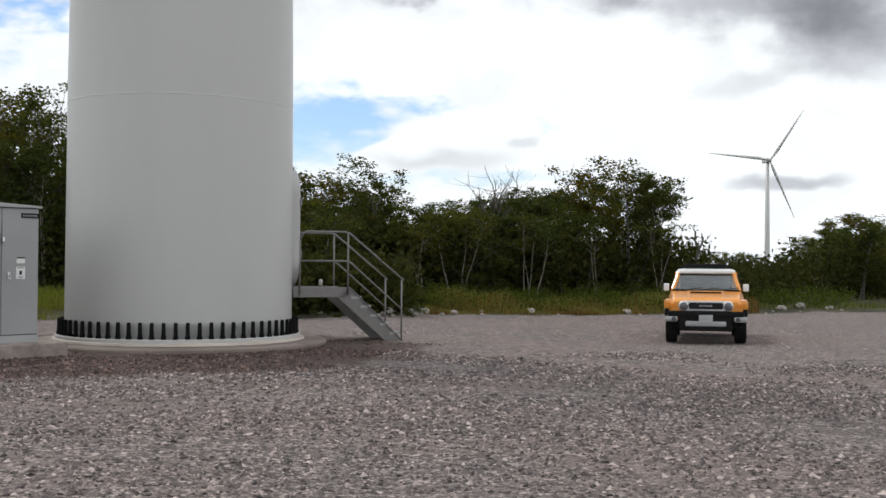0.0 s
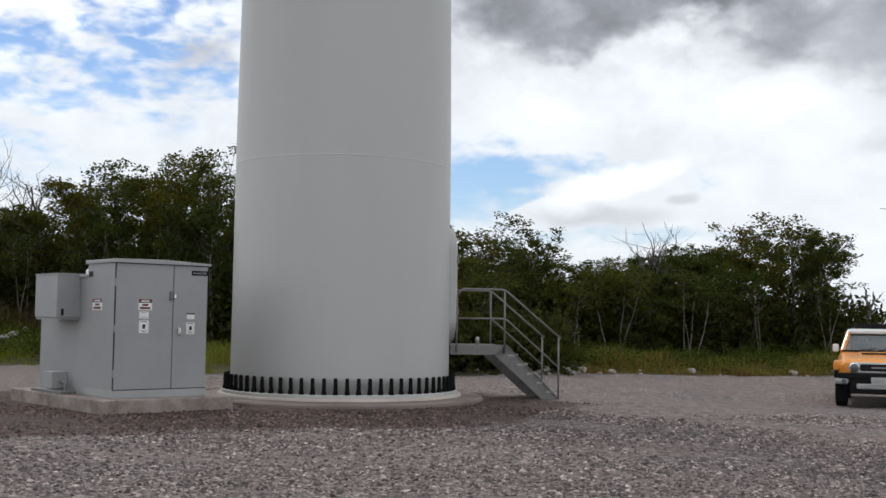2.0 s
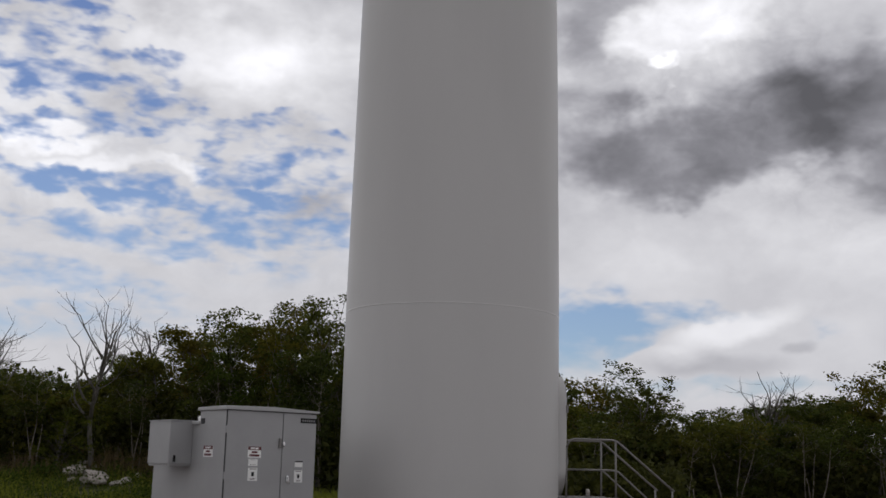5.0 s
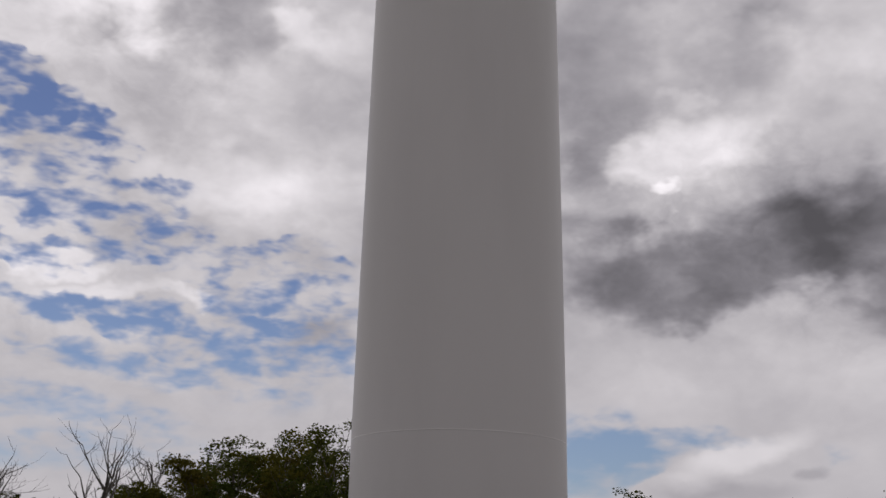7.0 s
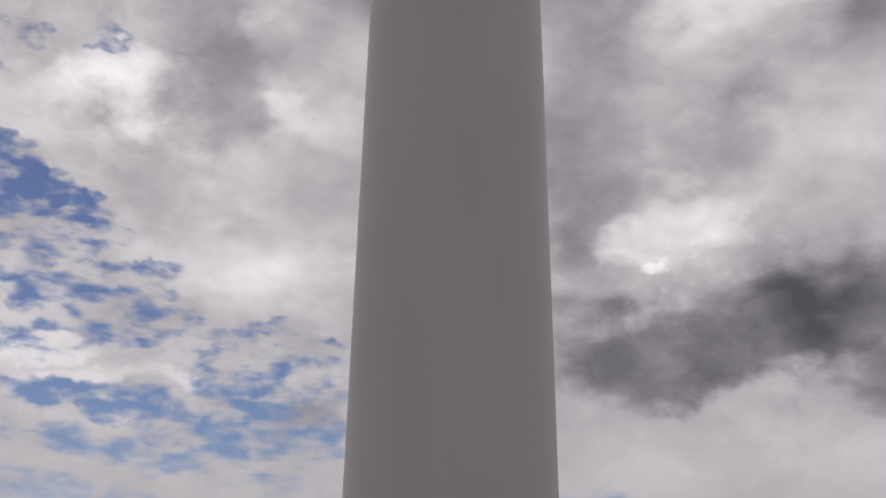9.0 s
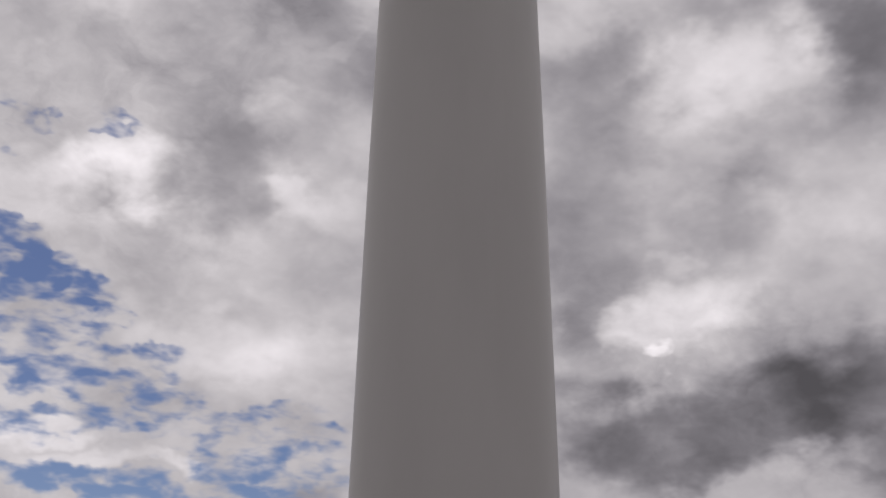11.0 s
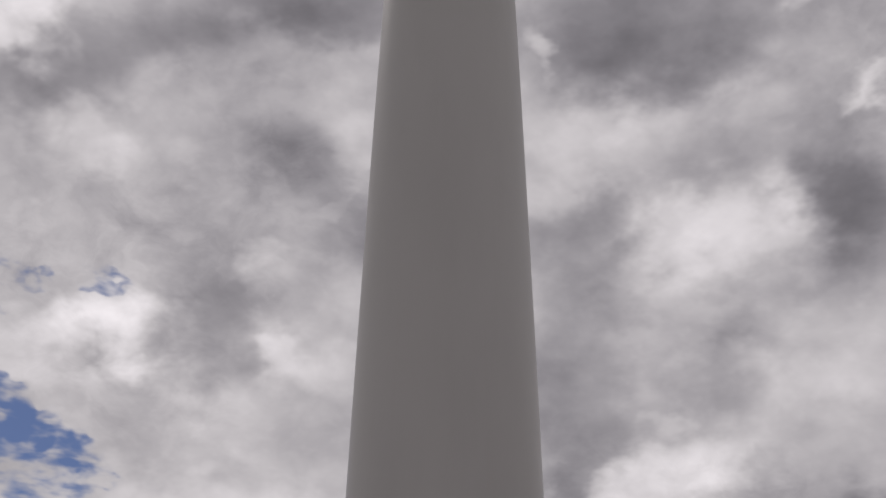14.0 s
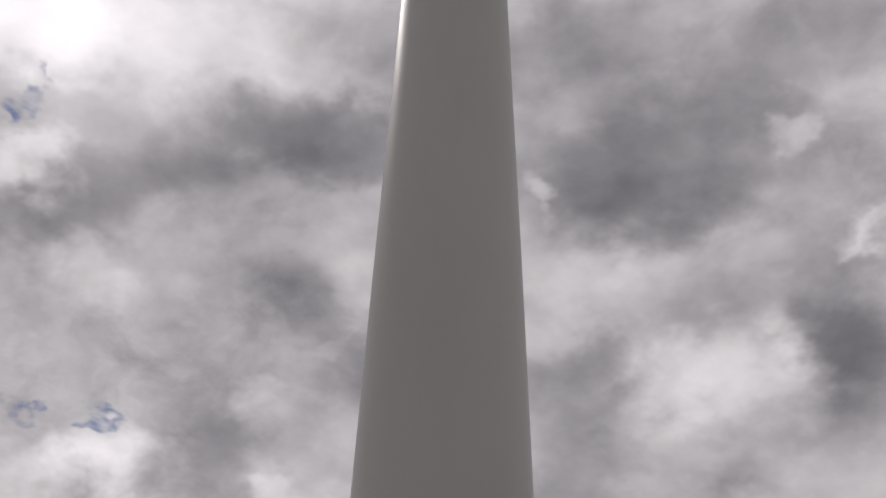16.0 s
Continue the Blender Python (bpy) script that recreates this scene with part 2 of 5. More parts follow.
def paint(name, color, rough=0.4, metal=0.0, vary=0.06, grain=3.0, coat=0.0, dirt=0.0, gloss=0.5):
    """Paint or metal with broad unevenness, fine grain and a little dirt."""
    def build(n, p, where):
        broad = n.noise(where, grain * 0.4, 4)
        fine = n.noise(where, grain * 22, 3)
        c = n.mix(n.smooth(broad, 0.3, 0.7), tuple(v * (1 - vary) for v in color), tuple(min(1, v * (1 + vary)) for v in color))
        if dirt:
            c = n.mix(n.math("MULTIPLY", n.smooth(n.noise(where, grain * 2.3, 7, 0.7), 0.52, 0.75), dirt), c, (0.16, 0.13, 0.10))
        n.put(p.inputs["Base Color"], c)
        n.put(p.inputs["Roughness"], n.math("MULTIPLY_ADD", n.math("SUBTRACT", fine, 0.5), 0.18, rough))
        bump(n, p, fine, 0.06, 0.004)
    return material(name, build, metallic=metal, coat_weight=coat, specular_ior_level=gloss)


def gravel_material():
    def build(n, p, where):
        stones = n.add("ShaderNodeTexVoronoi")
        n.put(stones.inputs["Vector"], n.vec("ADD", where, n.vec("SCALE", n.noise(where, 14, 2, color=True), scale=0.03)))
        stones.inputs["Scale"].default_value = 36.0
        grit = n.add("ShaderNodeTexVoronoi")
        n.put(grit.inputs["Vector"], where)
        grit.inputs["Scale"].default_value = 70.0
        tone = n.add("ShaderNodeSeparateColor")
        n.put(tone.inputs[0], stones.outputs["Color"])
        tone2 = n.add("ShaderNodeSeparateColor")
        n.put(tone2.inputs[0], grit.outputs["Color"])
        stone = n.ramp(tone.outputs[0], [(0.0, (0.035, 0.033, 0.033)), (0.4, (0.12, 0.11, 0.107)), (0.75, (0.22, 0.205, 0.2)), (1.0, (0.5, 0.48, 0.47))])
        fines = n.ramp(tone2.outputs[0], [(0.0, (0.09, 0.075, 0.07)), (0.6, (0.2, 0.172, 0.162)), (1.0, (0.33, 0.3, 0.285))])
        # packed wheel ways hold more fines; loose stone lies between
        tracks = n.smooth(n.noise(n.vec("MULTIPLY", where, (0.16, 0.32, 1.0)), 1.0, 5, 0.6), 0.42, 0.62)
        c = n.mix(n.math("MULTIPLY_ADD", tracks, 0.6, 0.05), stone, fines)
        # dark backfill soil round the foundation and the pad
        a, b = Vector((-9.0, 18.0, 0)), Vector((-5.0, 20.4, 0))
        pa = n.vec("MULTIPLY", n.vec("SUBTRACT", where, tuple(a)), (1, 1, 0))
        h = n.math("MULTIPLY", n.vec("DOT_PRODUCT", pa, tuple(b - a)), 1 / (b - a).length_squared, clamp=True)
        away = n.vec("LENGTH", n.vec("SUBTRACT", pa, n.vec("SCALE", tuple(b - a), scale=h)))
        away = n.math("ADD", away, n.math("MULTIPLY", n.math("SUBTRACT", n.noise(where, 0.9, 6, 0.65), 0.5), 2.4))
        soil = n.smooth(away, 5.1, 4.4)
        dark = n.ramp(tone2.outputs[1], [(0.0, (0.026, 0.0155, 0.013)), (0.6, (0.07, 0.045, 0.039)), (0.9, (0.105, 0.072, 0.063)), (1.0, (0.2, 0.17, 0.16))])
        c = n.mix(n.math("MULTIPLY", soil, 0.95), c, dark)
        c = n.mix(n.math("MULTIPLY", n.smooth(n.noise(where, 0.22, 5, 0.6), 0.48, 0.62), 0.6), c, n.mix(1.0, c, (0.88, 0.92, 0.99), "MULTIPLY"))
        broad = n.noise(where, 0.5, 5)
        c = n.mix(1.0, c, n.mix(broad, (0.87, 0.755, 0.71), (1.17, 1.01, 0.95)), "MULTIPLY")
        # clumps of coarser and darker stone
        clump = n.noise(where, 5.0, 4, 0.72)
        c = n.mix(1.0, c, n.mix(n.smooth(clump, 0.34, 0.66), (0.62, 0.62, 0.63), (1.34, 1.34, 1.33)), "MULTIPLY")
        # rough grassy soil past the rim, with a ragged edge
        rim = n.add("ShaderNodeAttribute")
        rim.attribute_name = "rough_rim"
        over = n.math("ADD", rim.outputs["Fac"], n.math("MULTIPLY", n.math("SUBTRACT", n.noise(where, 1.3, 7, 0.65), 0.5), 1.3))
        turf = n.ramp(n.noise(where, 0.7, 8, 0.65), [(0.3, (0.022, 0.022, 0.011)), (0.5, (0.05, 0.048, 0.02)), (0.7, (0.1, 0.08, 0.048))])
        c = n.mix(n.smooth(over, 0.4, 0.62), c, turf)
        n.put(p.inputs["Base Color"], c)
        height = n.math("ADD", n.math("MULTIPLY", stones.outputs["Distance"], -1.0), n.math("MULTIPLY", grit.outputs["Distance"], -0.4))
        bump(n, p, height, 0.9, 0.03)
    return material("gravel", build, roughness=0.92)


def stone_material(name, tint):
    def build(n, p, where):
        r = n.add("ShaderNodeNewGeometry").outputs["Random Per Island"]
        c = n.ramp(r, [(0.0, (0.022, 0.022, 0.022)), (0.45, (0.09, 0.086, 0.086)), (0.8, (0.215, 0.207, 0.205)), (1.0, (0.52, 0.51, 0.5))])
        c = n.mix(1.0, c, tuple(tint), "MULTIPLY")
        n.put(p.inputs["Base Color"], n.mix(n.math("MULTIPLY", n.noise(where, 60, 3), 0.35), c, tuple(0.18 * t for t in tint)))
    return material(name, build, roughness=0.9)


def rock_material():
    def build(n, p, where):
        c = n.ramp(n.noise(where, 2.2, 8, 0.65), [(0.3, (0.2, 0.17, 0.145)), (0.5, (0.36, 0.325, 0.29)), (0.72, (0.56, 0.52, 0.475))])
        n.put(p.inputs["Base Color"], c)
        bump(n, p, n.noise(where, 6, 8, 0.6), 0.6, 0.05)
    return material("boulder_rock", build, roughness=0.9)


def leaf_material(name, dark, light, autumn=None):
    def build(n, p, where):
        r = n.add("ShaderNodeNewGeometry").outputs["Random Per Island"]
        o = n.add("ShaderNodeObjectInfo").outputs["Random"]
        c = n.mix(r, dark, light)
        c = n.mix(1.0, c, n.ramp(o, [(0.0, (0.72, 0.82, 0.78)), (0.45, (1.05, 1.05, 1.0)), (0.8, (1.3, 1.15, 0.8)), (1.0, (1.5, 1.05, 0.75))]), "MULTIPLY")
        if autumn:
            c = n.mix(n.smooth(n.noise(where, 0.5, 4), 0.55, 0.75), c, autumn)
        n.put(p.inputs["Base Color"], c)
        # thin leaves let part of the light through
        thin = n.add("ShaderNodeBsdfTranslucent")
        n.put(thin.inputs[0], n.mix(1.0, c, (1.1, 1.15, 0.6), "MULTIPLY"))
        both = n.add("ShaderNodeMixShader")
        both.inputs[0].default_value = 0.35
        n.tree.links.new(p.outputs[0], both.inputs[1])
        n.tree.links.new(thin.outputs[0], both.inputs[2])
        n.tree.links.new(both.outputs[0], n.tree.nodes["Material Output"].inputs[0])
    return material(name, build, roughness=0.85, specular_ior_level=0.05)


def bark_material(name, dark, light):
    def build(n, p, where):
        s = n.vec("MULTIPLY", where, (1, 1, 0.35))
        c = n.ramp(n.noise(s, 7, 6, 0.7), [(0.35, dark), (0.65, light)])
        n.put(p.inputs["Base Color"], c)
        bump(n, p, n.noise(s, 16, 5), 0.5, 0.03)
    return material(name, build, roughness=0.9)


def concrete_material():
    def build(n, p, where):
        c = n.ramp(n.noise(where, 2.6, 8, 0.72), [(0.3, (0.13, 0.1, 0.085)), (0.5, (0.26, 0.215, 0.19)), (0.72, (0.4, 0.35, 0.32))])
        n.put(p.inputs["Base Color"], c)
        bump(n, p, n.noise(where, 30, 6), 0.35, 0.01)
    return material("weathered_concrete", build, roughness=0.9)


def tower_material():
    def build(n, p, where):
        broad = n.noise(n.vec("MULTIPLY", where, (1, 1, 0.25)), 0.6, 5)
        streak = n.noise(n.vec("MULTIPLY", where, (6, 6, 0.12)), 1.0, 5, 0.6)
        c = n.mix(n.smooth(broad, 0.35, 0.65), (0.455, 0.448, 0.436), (0.48, 0.473, 0.46))
        c = n.mix(n.math("MULTIPLY", n.smooth(streak, 0.55, 0.8), 0.12), c, (0.43, 0.41, 0.38))
        n.put(p.inputs["Base Color"], c)
        n.put(p.inputs["Roughness"], n.math("MULTIPLY_ADD", broad, 0.12, 0.37))
        bump(n, p, n.noise(where, 1.1, 3), 0.05, 0.02)
    return material("tower_paint", build, coat_weight=0.1, coat_roughness=0.25)


def galvanised_material():
    def build(n, p, where):
        v = n.add("ShaderNodeTexVoronoi")
        n.put(v.inputs["Vector"], where)
        v.inputs["Scale"].default_value = 110
        sep = n.add("ShaderNodeSeparateColor")
        n.put(sep.inputs[0], v.outputs["Color"])
        c = n.mix(sep.outputs[0], (0.175, 0.165, 0.158), (0.235, 0.225, 0.217))
        c = n.mix(n.math("MULTIPLY", n.smooth(n.noise(where, 3, 6), 0.5, 0.75), 0.5), c, (0.15, 0.14, 0.13))
        n.put(p.inputs["Base Color"], c)
        n.put(p.inputs["Roughness"], n.math("MULTIPLY_ADD", sep.outputs[1], 0.2, 0.45))
    return material("galvanised_steel", build, metallic=0.4)


GRAVEL, STONE, ROCK = gravel_material(), stone_material("loose_stone", (1.2, 1.0, 0.945)), rock_material()
CONCRETE, TOWER, STEEL = concrete_material(), tower_material(), galvanised_material()
SOIL_STONE = stone_material("backfill_stone", (0.58, 0.39, 0.335))
PLINTH = paint("dirty_concrete", (0.2, 0.16, 0.14), 0.9, vary=0.15, dirt=0.5)
GROUT = paint("pale_grout", (0.46, 0.4, 0.35), 0.85, vary=0.12, dirt=0.5)
SEAL = paint("seam_paint", (0.57, 0.565, 0.55), 0.3)
BLACK_CAP = paint("black_plastic", (0.006, 0.006, 0.006), 0.75, gloss=0.1)
GREY_BOX = paint("grey_enamel", (0.315, 0.315, 0.315), 0.42, vary=0.05, dirt=0.08)
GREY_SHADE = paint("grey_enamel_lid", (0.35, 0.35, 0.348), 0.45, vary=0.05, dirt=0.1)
GAP = paint("dark_gap", (0.02, 0.02, 0.022), 0.8)
SIGN_WHITE = paint("sign_white", (0.78, 0.78, 0.76), 0.5)
PLATE_GREY = paint("plate_grey", (0.42, 0.42, 0.42), 0.6)
SIGN_RED = paint("sign_red", (0.10, 0.02, 0.022), 0.5)
SIGN_BLACK = paint("sign_black", (0.01, 0.01, 0.011), 0.5, gloss=0.2)
SIGN_INK = paint("sign_ink", (0.12, 0.1, 0.1), 0.6)
SIGN_WORN = paint("worn_zinc", (0.36, 0.35, 0.335), 0.5, dirt=0.2)
LAMP_PALE = paint("lamp_cover", (0.45, 0.42, 0.38), 0.35, dirt=0.2)
CHROME = paint("bright_metal", (0.7, 0.7, 0.7), 0.25, 1.0)
CAR_ORANGE = paint("orange_car_paint", (0.72, 0.27, 0.022), 0.3, vary=0.03, coat=0.6)
CAR_WHITE = paint("white_car_paint", (0.8, 0.8, 0.79), 0.3, vary=0.02, coat=0.5)
CAR_BLACK = paint("black_trim", (0.008, 0.008, 0.0085), 0.65, dirt=0.05, gloss=0.15)
CAR_SILVER = paint("silver_trim", (0.36, 0.36, 0.365), 0.4, 0.4, dirt=0.1)
CAR_LIGHT = paint("bright_trim", (0.58, 0.58, 0.58), 0.35, 0.2)
RUBBER = paint("tyre_rubber", (0.01, 0.01, 0.01), 0.85, dirt=0.15, gloss=0.15)
RIM = paint("wheel_rim", (0.35, 0.35, 0.36), 0.35, 0.8)
SEAT = paint("dark_cloth", (0.05, 0.05, 0.052), 0.9)
LAMP_GLASS = material("lamp_glass", None, base_color=(0.12, 0.12, 0.13, 1), roughness=0.2, metallic=0.2)
AMBER = material("amber_lens", None, base_color=(0.75, 0.25, 0.03, 1), roughness=0.15)
GLASS = material("window_glass", None, base_color=(0.55, 0.62, 0.62, 1), roughness=0.03, transmission_weight=1.0, ior=2.0)
LEAF = leaf_material("oak_leaf", (0.028, 0.035, 0.009), (0.08, 0.092, 0.024), (0.12, 0.07, 0.03))
LEAF_LIGHT = leaf_material("birch_leaf", (0.036, 0.05, 0.009), (0.098, 0.118, 0.024))
# undergrowth green, with the shade under the crowns put into its colour
LEAF_SHADED = leaf_material("shaded_undergrowth_leaf", (0.018, 0.022, 0.009), (0.05, 0.056, 0.02))
GRASS = leaf_material("long_grass", (0.075, 0.092, 0.026), (0.22, 0.225, 0.075), (0.24, 0.16, 0.09))
GRASS_GREEN = leaf_material("bank_grass_leaf", (0.07, 0.095, 0.02), (0.2, 0.23, 0.05), (0.17, 0.12, 0.06))
WEED = leaf_material("dry_weed", (0.075, 0.055, 0.032), (0.2, 0.14, 0.085))
BARK = bark_material("grey_bark", (0.045, 0.04, 0.034), (0.13, 0.12, 0.1))
PALE_BARK = bark_material("pale_bark", (0.10, 0.085, 0.066), (0.27, 0.235, 0.2))


# ---- mesh helpers ----
def part(name, bm, mat, parent=None, label="", smooth=False):
    """Link a bmesh as one mesh object, under a thing or a part."""
    me = bpy.data.meshes.new(name)
    bmesh.ops.recalc_face_normals(bm, faces=bm.faces)
    if smooth:
        for f in bm.faces:
            f.smooth = True
    bm.to_mesh(me)
    bm.free()
    me.materials.append(mat)
    ob = new(name, me)
    if parent:
        ob.parent = parent
    if label:
        ob["label"] = label
    return ob


def thing(name, m, label, category, group="", kind=""):
    ob = new(name)
    ob.empty_display_size = 0.3
    ob.matrix_world = m
    return tagged(ob, label, category, group, kind)


def box(x0, x1, y0, y1, z0, z1, bevel=0.0, bm=None, m=None):
    bm = bm or bmesh.new()
    made = bmesh.ops.create_cube(bm, size=1)["verts"]
    for v in made:
        v.co = Vector((x0 + (v.co.x + 0.5) * (x1 - x0), y0 + (v.co.y + 0.5) * (y1 - y0), z0 + (v.co.z + 0.5) * (z1 - z0)))
    if m:
        bmesh.ops.transform(bm, matrix=m, verts=made)
    if bevel:
        edges = {e for v in made for e in v.link_edges}
        bmesh.ops.bevel(bm, geom=list(edges), offset=bevel, segments=2, affect="EDGES", profile=0.6)
    return bm


def lathe(profile, seg=32, bm=None, m=None, closed=True):
    """Turn (radius, height) pairs round z."""
    bm = bm or bmesh.new()
    rings = []
    for r, z in profile:
        rings.append([bm.verts.new((r * math.cos(2 * math.pi * i / seg), r * math.sin(2 * math.pi * i / seg), z)) for i in range(seg)])
    for a, b in zip(rings, rings[1:]):
        for i in range(seg):
            bm.faces.new((a[i], a[(i + 1) % seg], b[(i + 1) % seg], b[i]))
    if closed:
        bm.faces.new(rings[0][::-1])
        bm.faces.new(rings[-1])
    if m:
        bmesh.ops.transform(bm, matrix=m, verts=[v for r in rings for v in r])
    return bm


def sweep(points, radii, seg=8, bm=None):
    """A round tube along points, with one radius or one for each point."""
    bm = bm or bmesh.new()
    pts = [Vector(p) for p in points]
    if not isinstance(radii, (list, tuple)):
        radii = [radii] * len(pts)
    rings, side = [], None
    for i, p in enumerate(pts):
        d = (pts[min(i + 1, len(pts) - 1)] - pts[max(i - 1, 0)]).normalized()
        if side is None:
            side = d.orthogonal().normalized()
        side = (side - d * side.dot(d)).normalized()
        other = d.cross(side)
        rings.append([bm.verts.new(p + (side * math.cos(2 * math.pi * k / seg) + other * math.sin(2 * math.pi * k / seg)) * radii[i]) for k in range(seg)])
    for a, b in zip(rings, rings[1:]):
        for k in range(seg):
            bm.faces.new((a[k], a[(k + 1) % seg], b[(k + 1) % seg], b[k]))
    bm.faces.new(rings[0][::-1])
    bm.faces.new(rings[-1])
    return bm


def prism(outline, y0, y1, bevel=0.0, bm=None):
    """An outline in x, z drawn out along y."""
    bm = bm or bmesh.new()
    a = [bm.verts.new((x, y0, z)) for x, z in outline]
    b = [bm.verts.new((x, y1, z)) for x, z in outline]
    fs = [bm.faces.new(a), bm.faces.new(b[::-1])]
    for i in range(len(a)):
        j = (i + 1) % len(a)
        fs.append(bm.faces.new((a[i], b[i], b[j], a[j])))
    bmesh.ops.recalc_face_normals(bm, faces=fs)
    if bevel:
        bmesh.ops.bevel(bm, geom=list({e for f in fs for e in f.edges}), offset=bevel, segments=2, affect="EDGES", profile=0.6)
    return bm


def rounded(points, radius, steps=4):
    """Points of a line with its corners rounded."""
    pts = [Vector(p) for p in points]
    out = [pts[0]]
    for a, b, c in zip(pts, pts[1:], pts[2:]):
        p, q = b + (a - b).normalized() * radius, b + (c - b).normalized() * radius
        for i in range(steps + 1):
            t = i / steps
            out.append(p.lerp(b, t).lerp(b.lerp(q, t), t))
    return out + [pts[-1]]


def step(v, a, b):
    t = min(1.0, max(0.0, (v - a) / (b - a)))
    return t * t * (3 - 2 * t)


def polar(az, r, z=0.0):
    """A place r metres from the camera's foot, az degrees to the left of straight ahead."""
    return Vector((-math.sin(radians(az)) * r, math.cos(radians(az)) * r, z))


# ---- ground: one sheet, gravel yard with a rough grassy rim ----
EDGE = [(-180, 46), (-60, 48), (-22, 46.5), (-12, 41), (-6.5, 38.5), (0, 35), (3.5, 32.0), (8, 31.2), (12, 32.5), (19, 31.5), (28, 36.5), (33, 36), (60, 40), (180, 46)]


def edge(az):
    for (a, r), (b, s) in zip(EDGE, EDGE[1:]):
        if a <= az <= b:
            return r + (s - r) * (az - a) / (b - a)
    return 46.0


def ground_z(x, y):
    r, az = math.hypot(x, y), math.degrees(math.atan2(-x, y))
    z = -0.18 * step(x, -1.5, 5.5) * step(y, 4, 20)
    calm = 1 - step(math.hypot(x + 6, y - 20), 9, 4)
    z += calm * 0.05 * noise.noise((x * 0.25, y * 0.25, 0)) * step(r, 3, 9)
    over = r - edge(az)
    bank = 0.25 + 1.25 * step(az, 14, 25)
    z += bank * step(over, 0, 10) + 0.12 * step(over, -0.5, 1.5) * (1 + noise.noise((x * 0.6, y * 0.6, 3)))
    z += 0.25 * step(over, 1, 6) * noise.noise((x * 0.3, y * 0.3, 7))
    z -= (bank + 4.5) * step(r, 62, 200)
    return z


def build_ground():
    radii = [0.4 * i for i in range(1, 160)]
    while radii[-1] < 2600:
        radii.append(radii[-1] * 1.09)
    turn = 300
    verts, faces, rim = [(0, 0, ground_z(0, 0))], [], [0.0]
    for r in radii:
        for i in range(turn):
            az = -180 + 360 * i / turn
            p = polar(az, r)
            verts.append((p.x, p.y, ground_z(p.x, p.y)))
            rim.append(step(r, edge(az) - 1.0, edge(az) + 1.0))
    for i in range(turn):
        faces.append((0, 1 + (i + 1) % turn, 1 + i))
    for k in range(len(radii) - 1):
        for i in range(turn):
            j = (i + 1) % turn
            a, b = 1 + k * turn, 1 + (k + 1) * turn
            faces.append((a + i, a + j, b + j, b + i))
    me = bpy.data.meshes.new("ground")
    me.from_pydata(verts, [], faces)
    me.materials.append(GRAVEL)
    me.polygons.foreach_set("use_smooth", [True] * len(faces))
    bm = bmesh.new()
    bm.from_mesh(me)
    bmesh.ops.recalc_face_normals(bm, faces=bm.faces)
    bm.to_mesh(me)
    bm.free()
    me.attributes.new("rough_rim", "FLOAT", "POINT").data.foreach_set("value", rim)
    tagged(new("ground", me), "grey-brown crushed gravel yard with a rough grassy rim", "ground", kind="structure")


build_ground()


# ---- wind turbine tower with its foundation ----
TX, TY = -4.93, 21.97
TOWER_TOP = 78.0


def tower_radius(z):
    """Straight cans at the foot, then a steady taper."""
    line = ((0.0, 2.140), (5.0, 2.128), (14.0, 2.017), (20.0, 1.926), (32.0, 1.705), (TOWER_TOP, 1.13))
    for (a, r), (b, q) in zip(line, line[1:]):
        if z <= b:
            return r + (q - r) * (z - a) / (b - a)
    return 1.13


def build_tower():
    t = thing("wind_turbine_tower", pose(TX, TY, 0), "white tapering steel wind turbine tower ringed by black bolt caps", "wind turbine")
    prof = [(tower_radius(z), z) for z in [0.2] + [0.5 + 1.55 * k for k in range(50)] + [TOWER_TOP]]
    part("shell", lathe(prof, 128), TOWER, t, smooth=True)
    # the weld seam above the lowest can
    for z in (4.53,):
        r, h = tower_radius(z), 0.012
        part("weld_seam", lathe([(r - 0.01, z - h), (r + 0.003, z - h * 0.6), (r + 0.003, z + h * 0.6), (r - 0.01, z + h)], 128, closed=False), SEAL, t, smooth=True)
    part("base_flange", lathe([(2.16, 0.13), (2.30, 0.13), (2.30, 0.19), (2.285, 0.20), (2.16, 0.20)], 96), TOWER, t)
    # bolt caps, narrow bottles of black plastic in a ring
    bm = lathe([(0.05, 0.0), (0.05, 0.06), (0.038, 0.085), (0.035, 0.295), (0.026, 0.315)], 10)
    first = part("bolt_cap", bm, BLACK_CAP, t, "black plastic bolt cap", smooth=True)
    count = 68
    for i in range(count):
        ob = first if i == 0 else new("bolt_cap", first.data)
        a = 2 * math.pi * i / count
        ob.parent = t
        ob.matrix_basis = pose(2.232 * math.cos(a), 2.232 * math.sin(a), 0.18, 0, 0, random.uniform(0, 360))
    f = thing("tower_foundation", pose(TX, TY, 0), "weathered round concrete foundation with a pale grout ring", "foundation", kind="structure")
    part("grout_ring", lathe([(2.0, 0.02), (2.39, 0.085), (2.37, 0.125), (2.34, 0.135), (2.0, 0.14)], 96), GROUT, f, smooth=False)
    part("plinth", lathe([(2.84, -0.3), (2.82, 0.045), (2.79, 0.075), (0.5, 0.085)], 64), PLINTH, f)


build_tower()

# the door stands out from the shell on its side, over the landing
DOOR_AZ = 20.0      # degrees from +x in plan


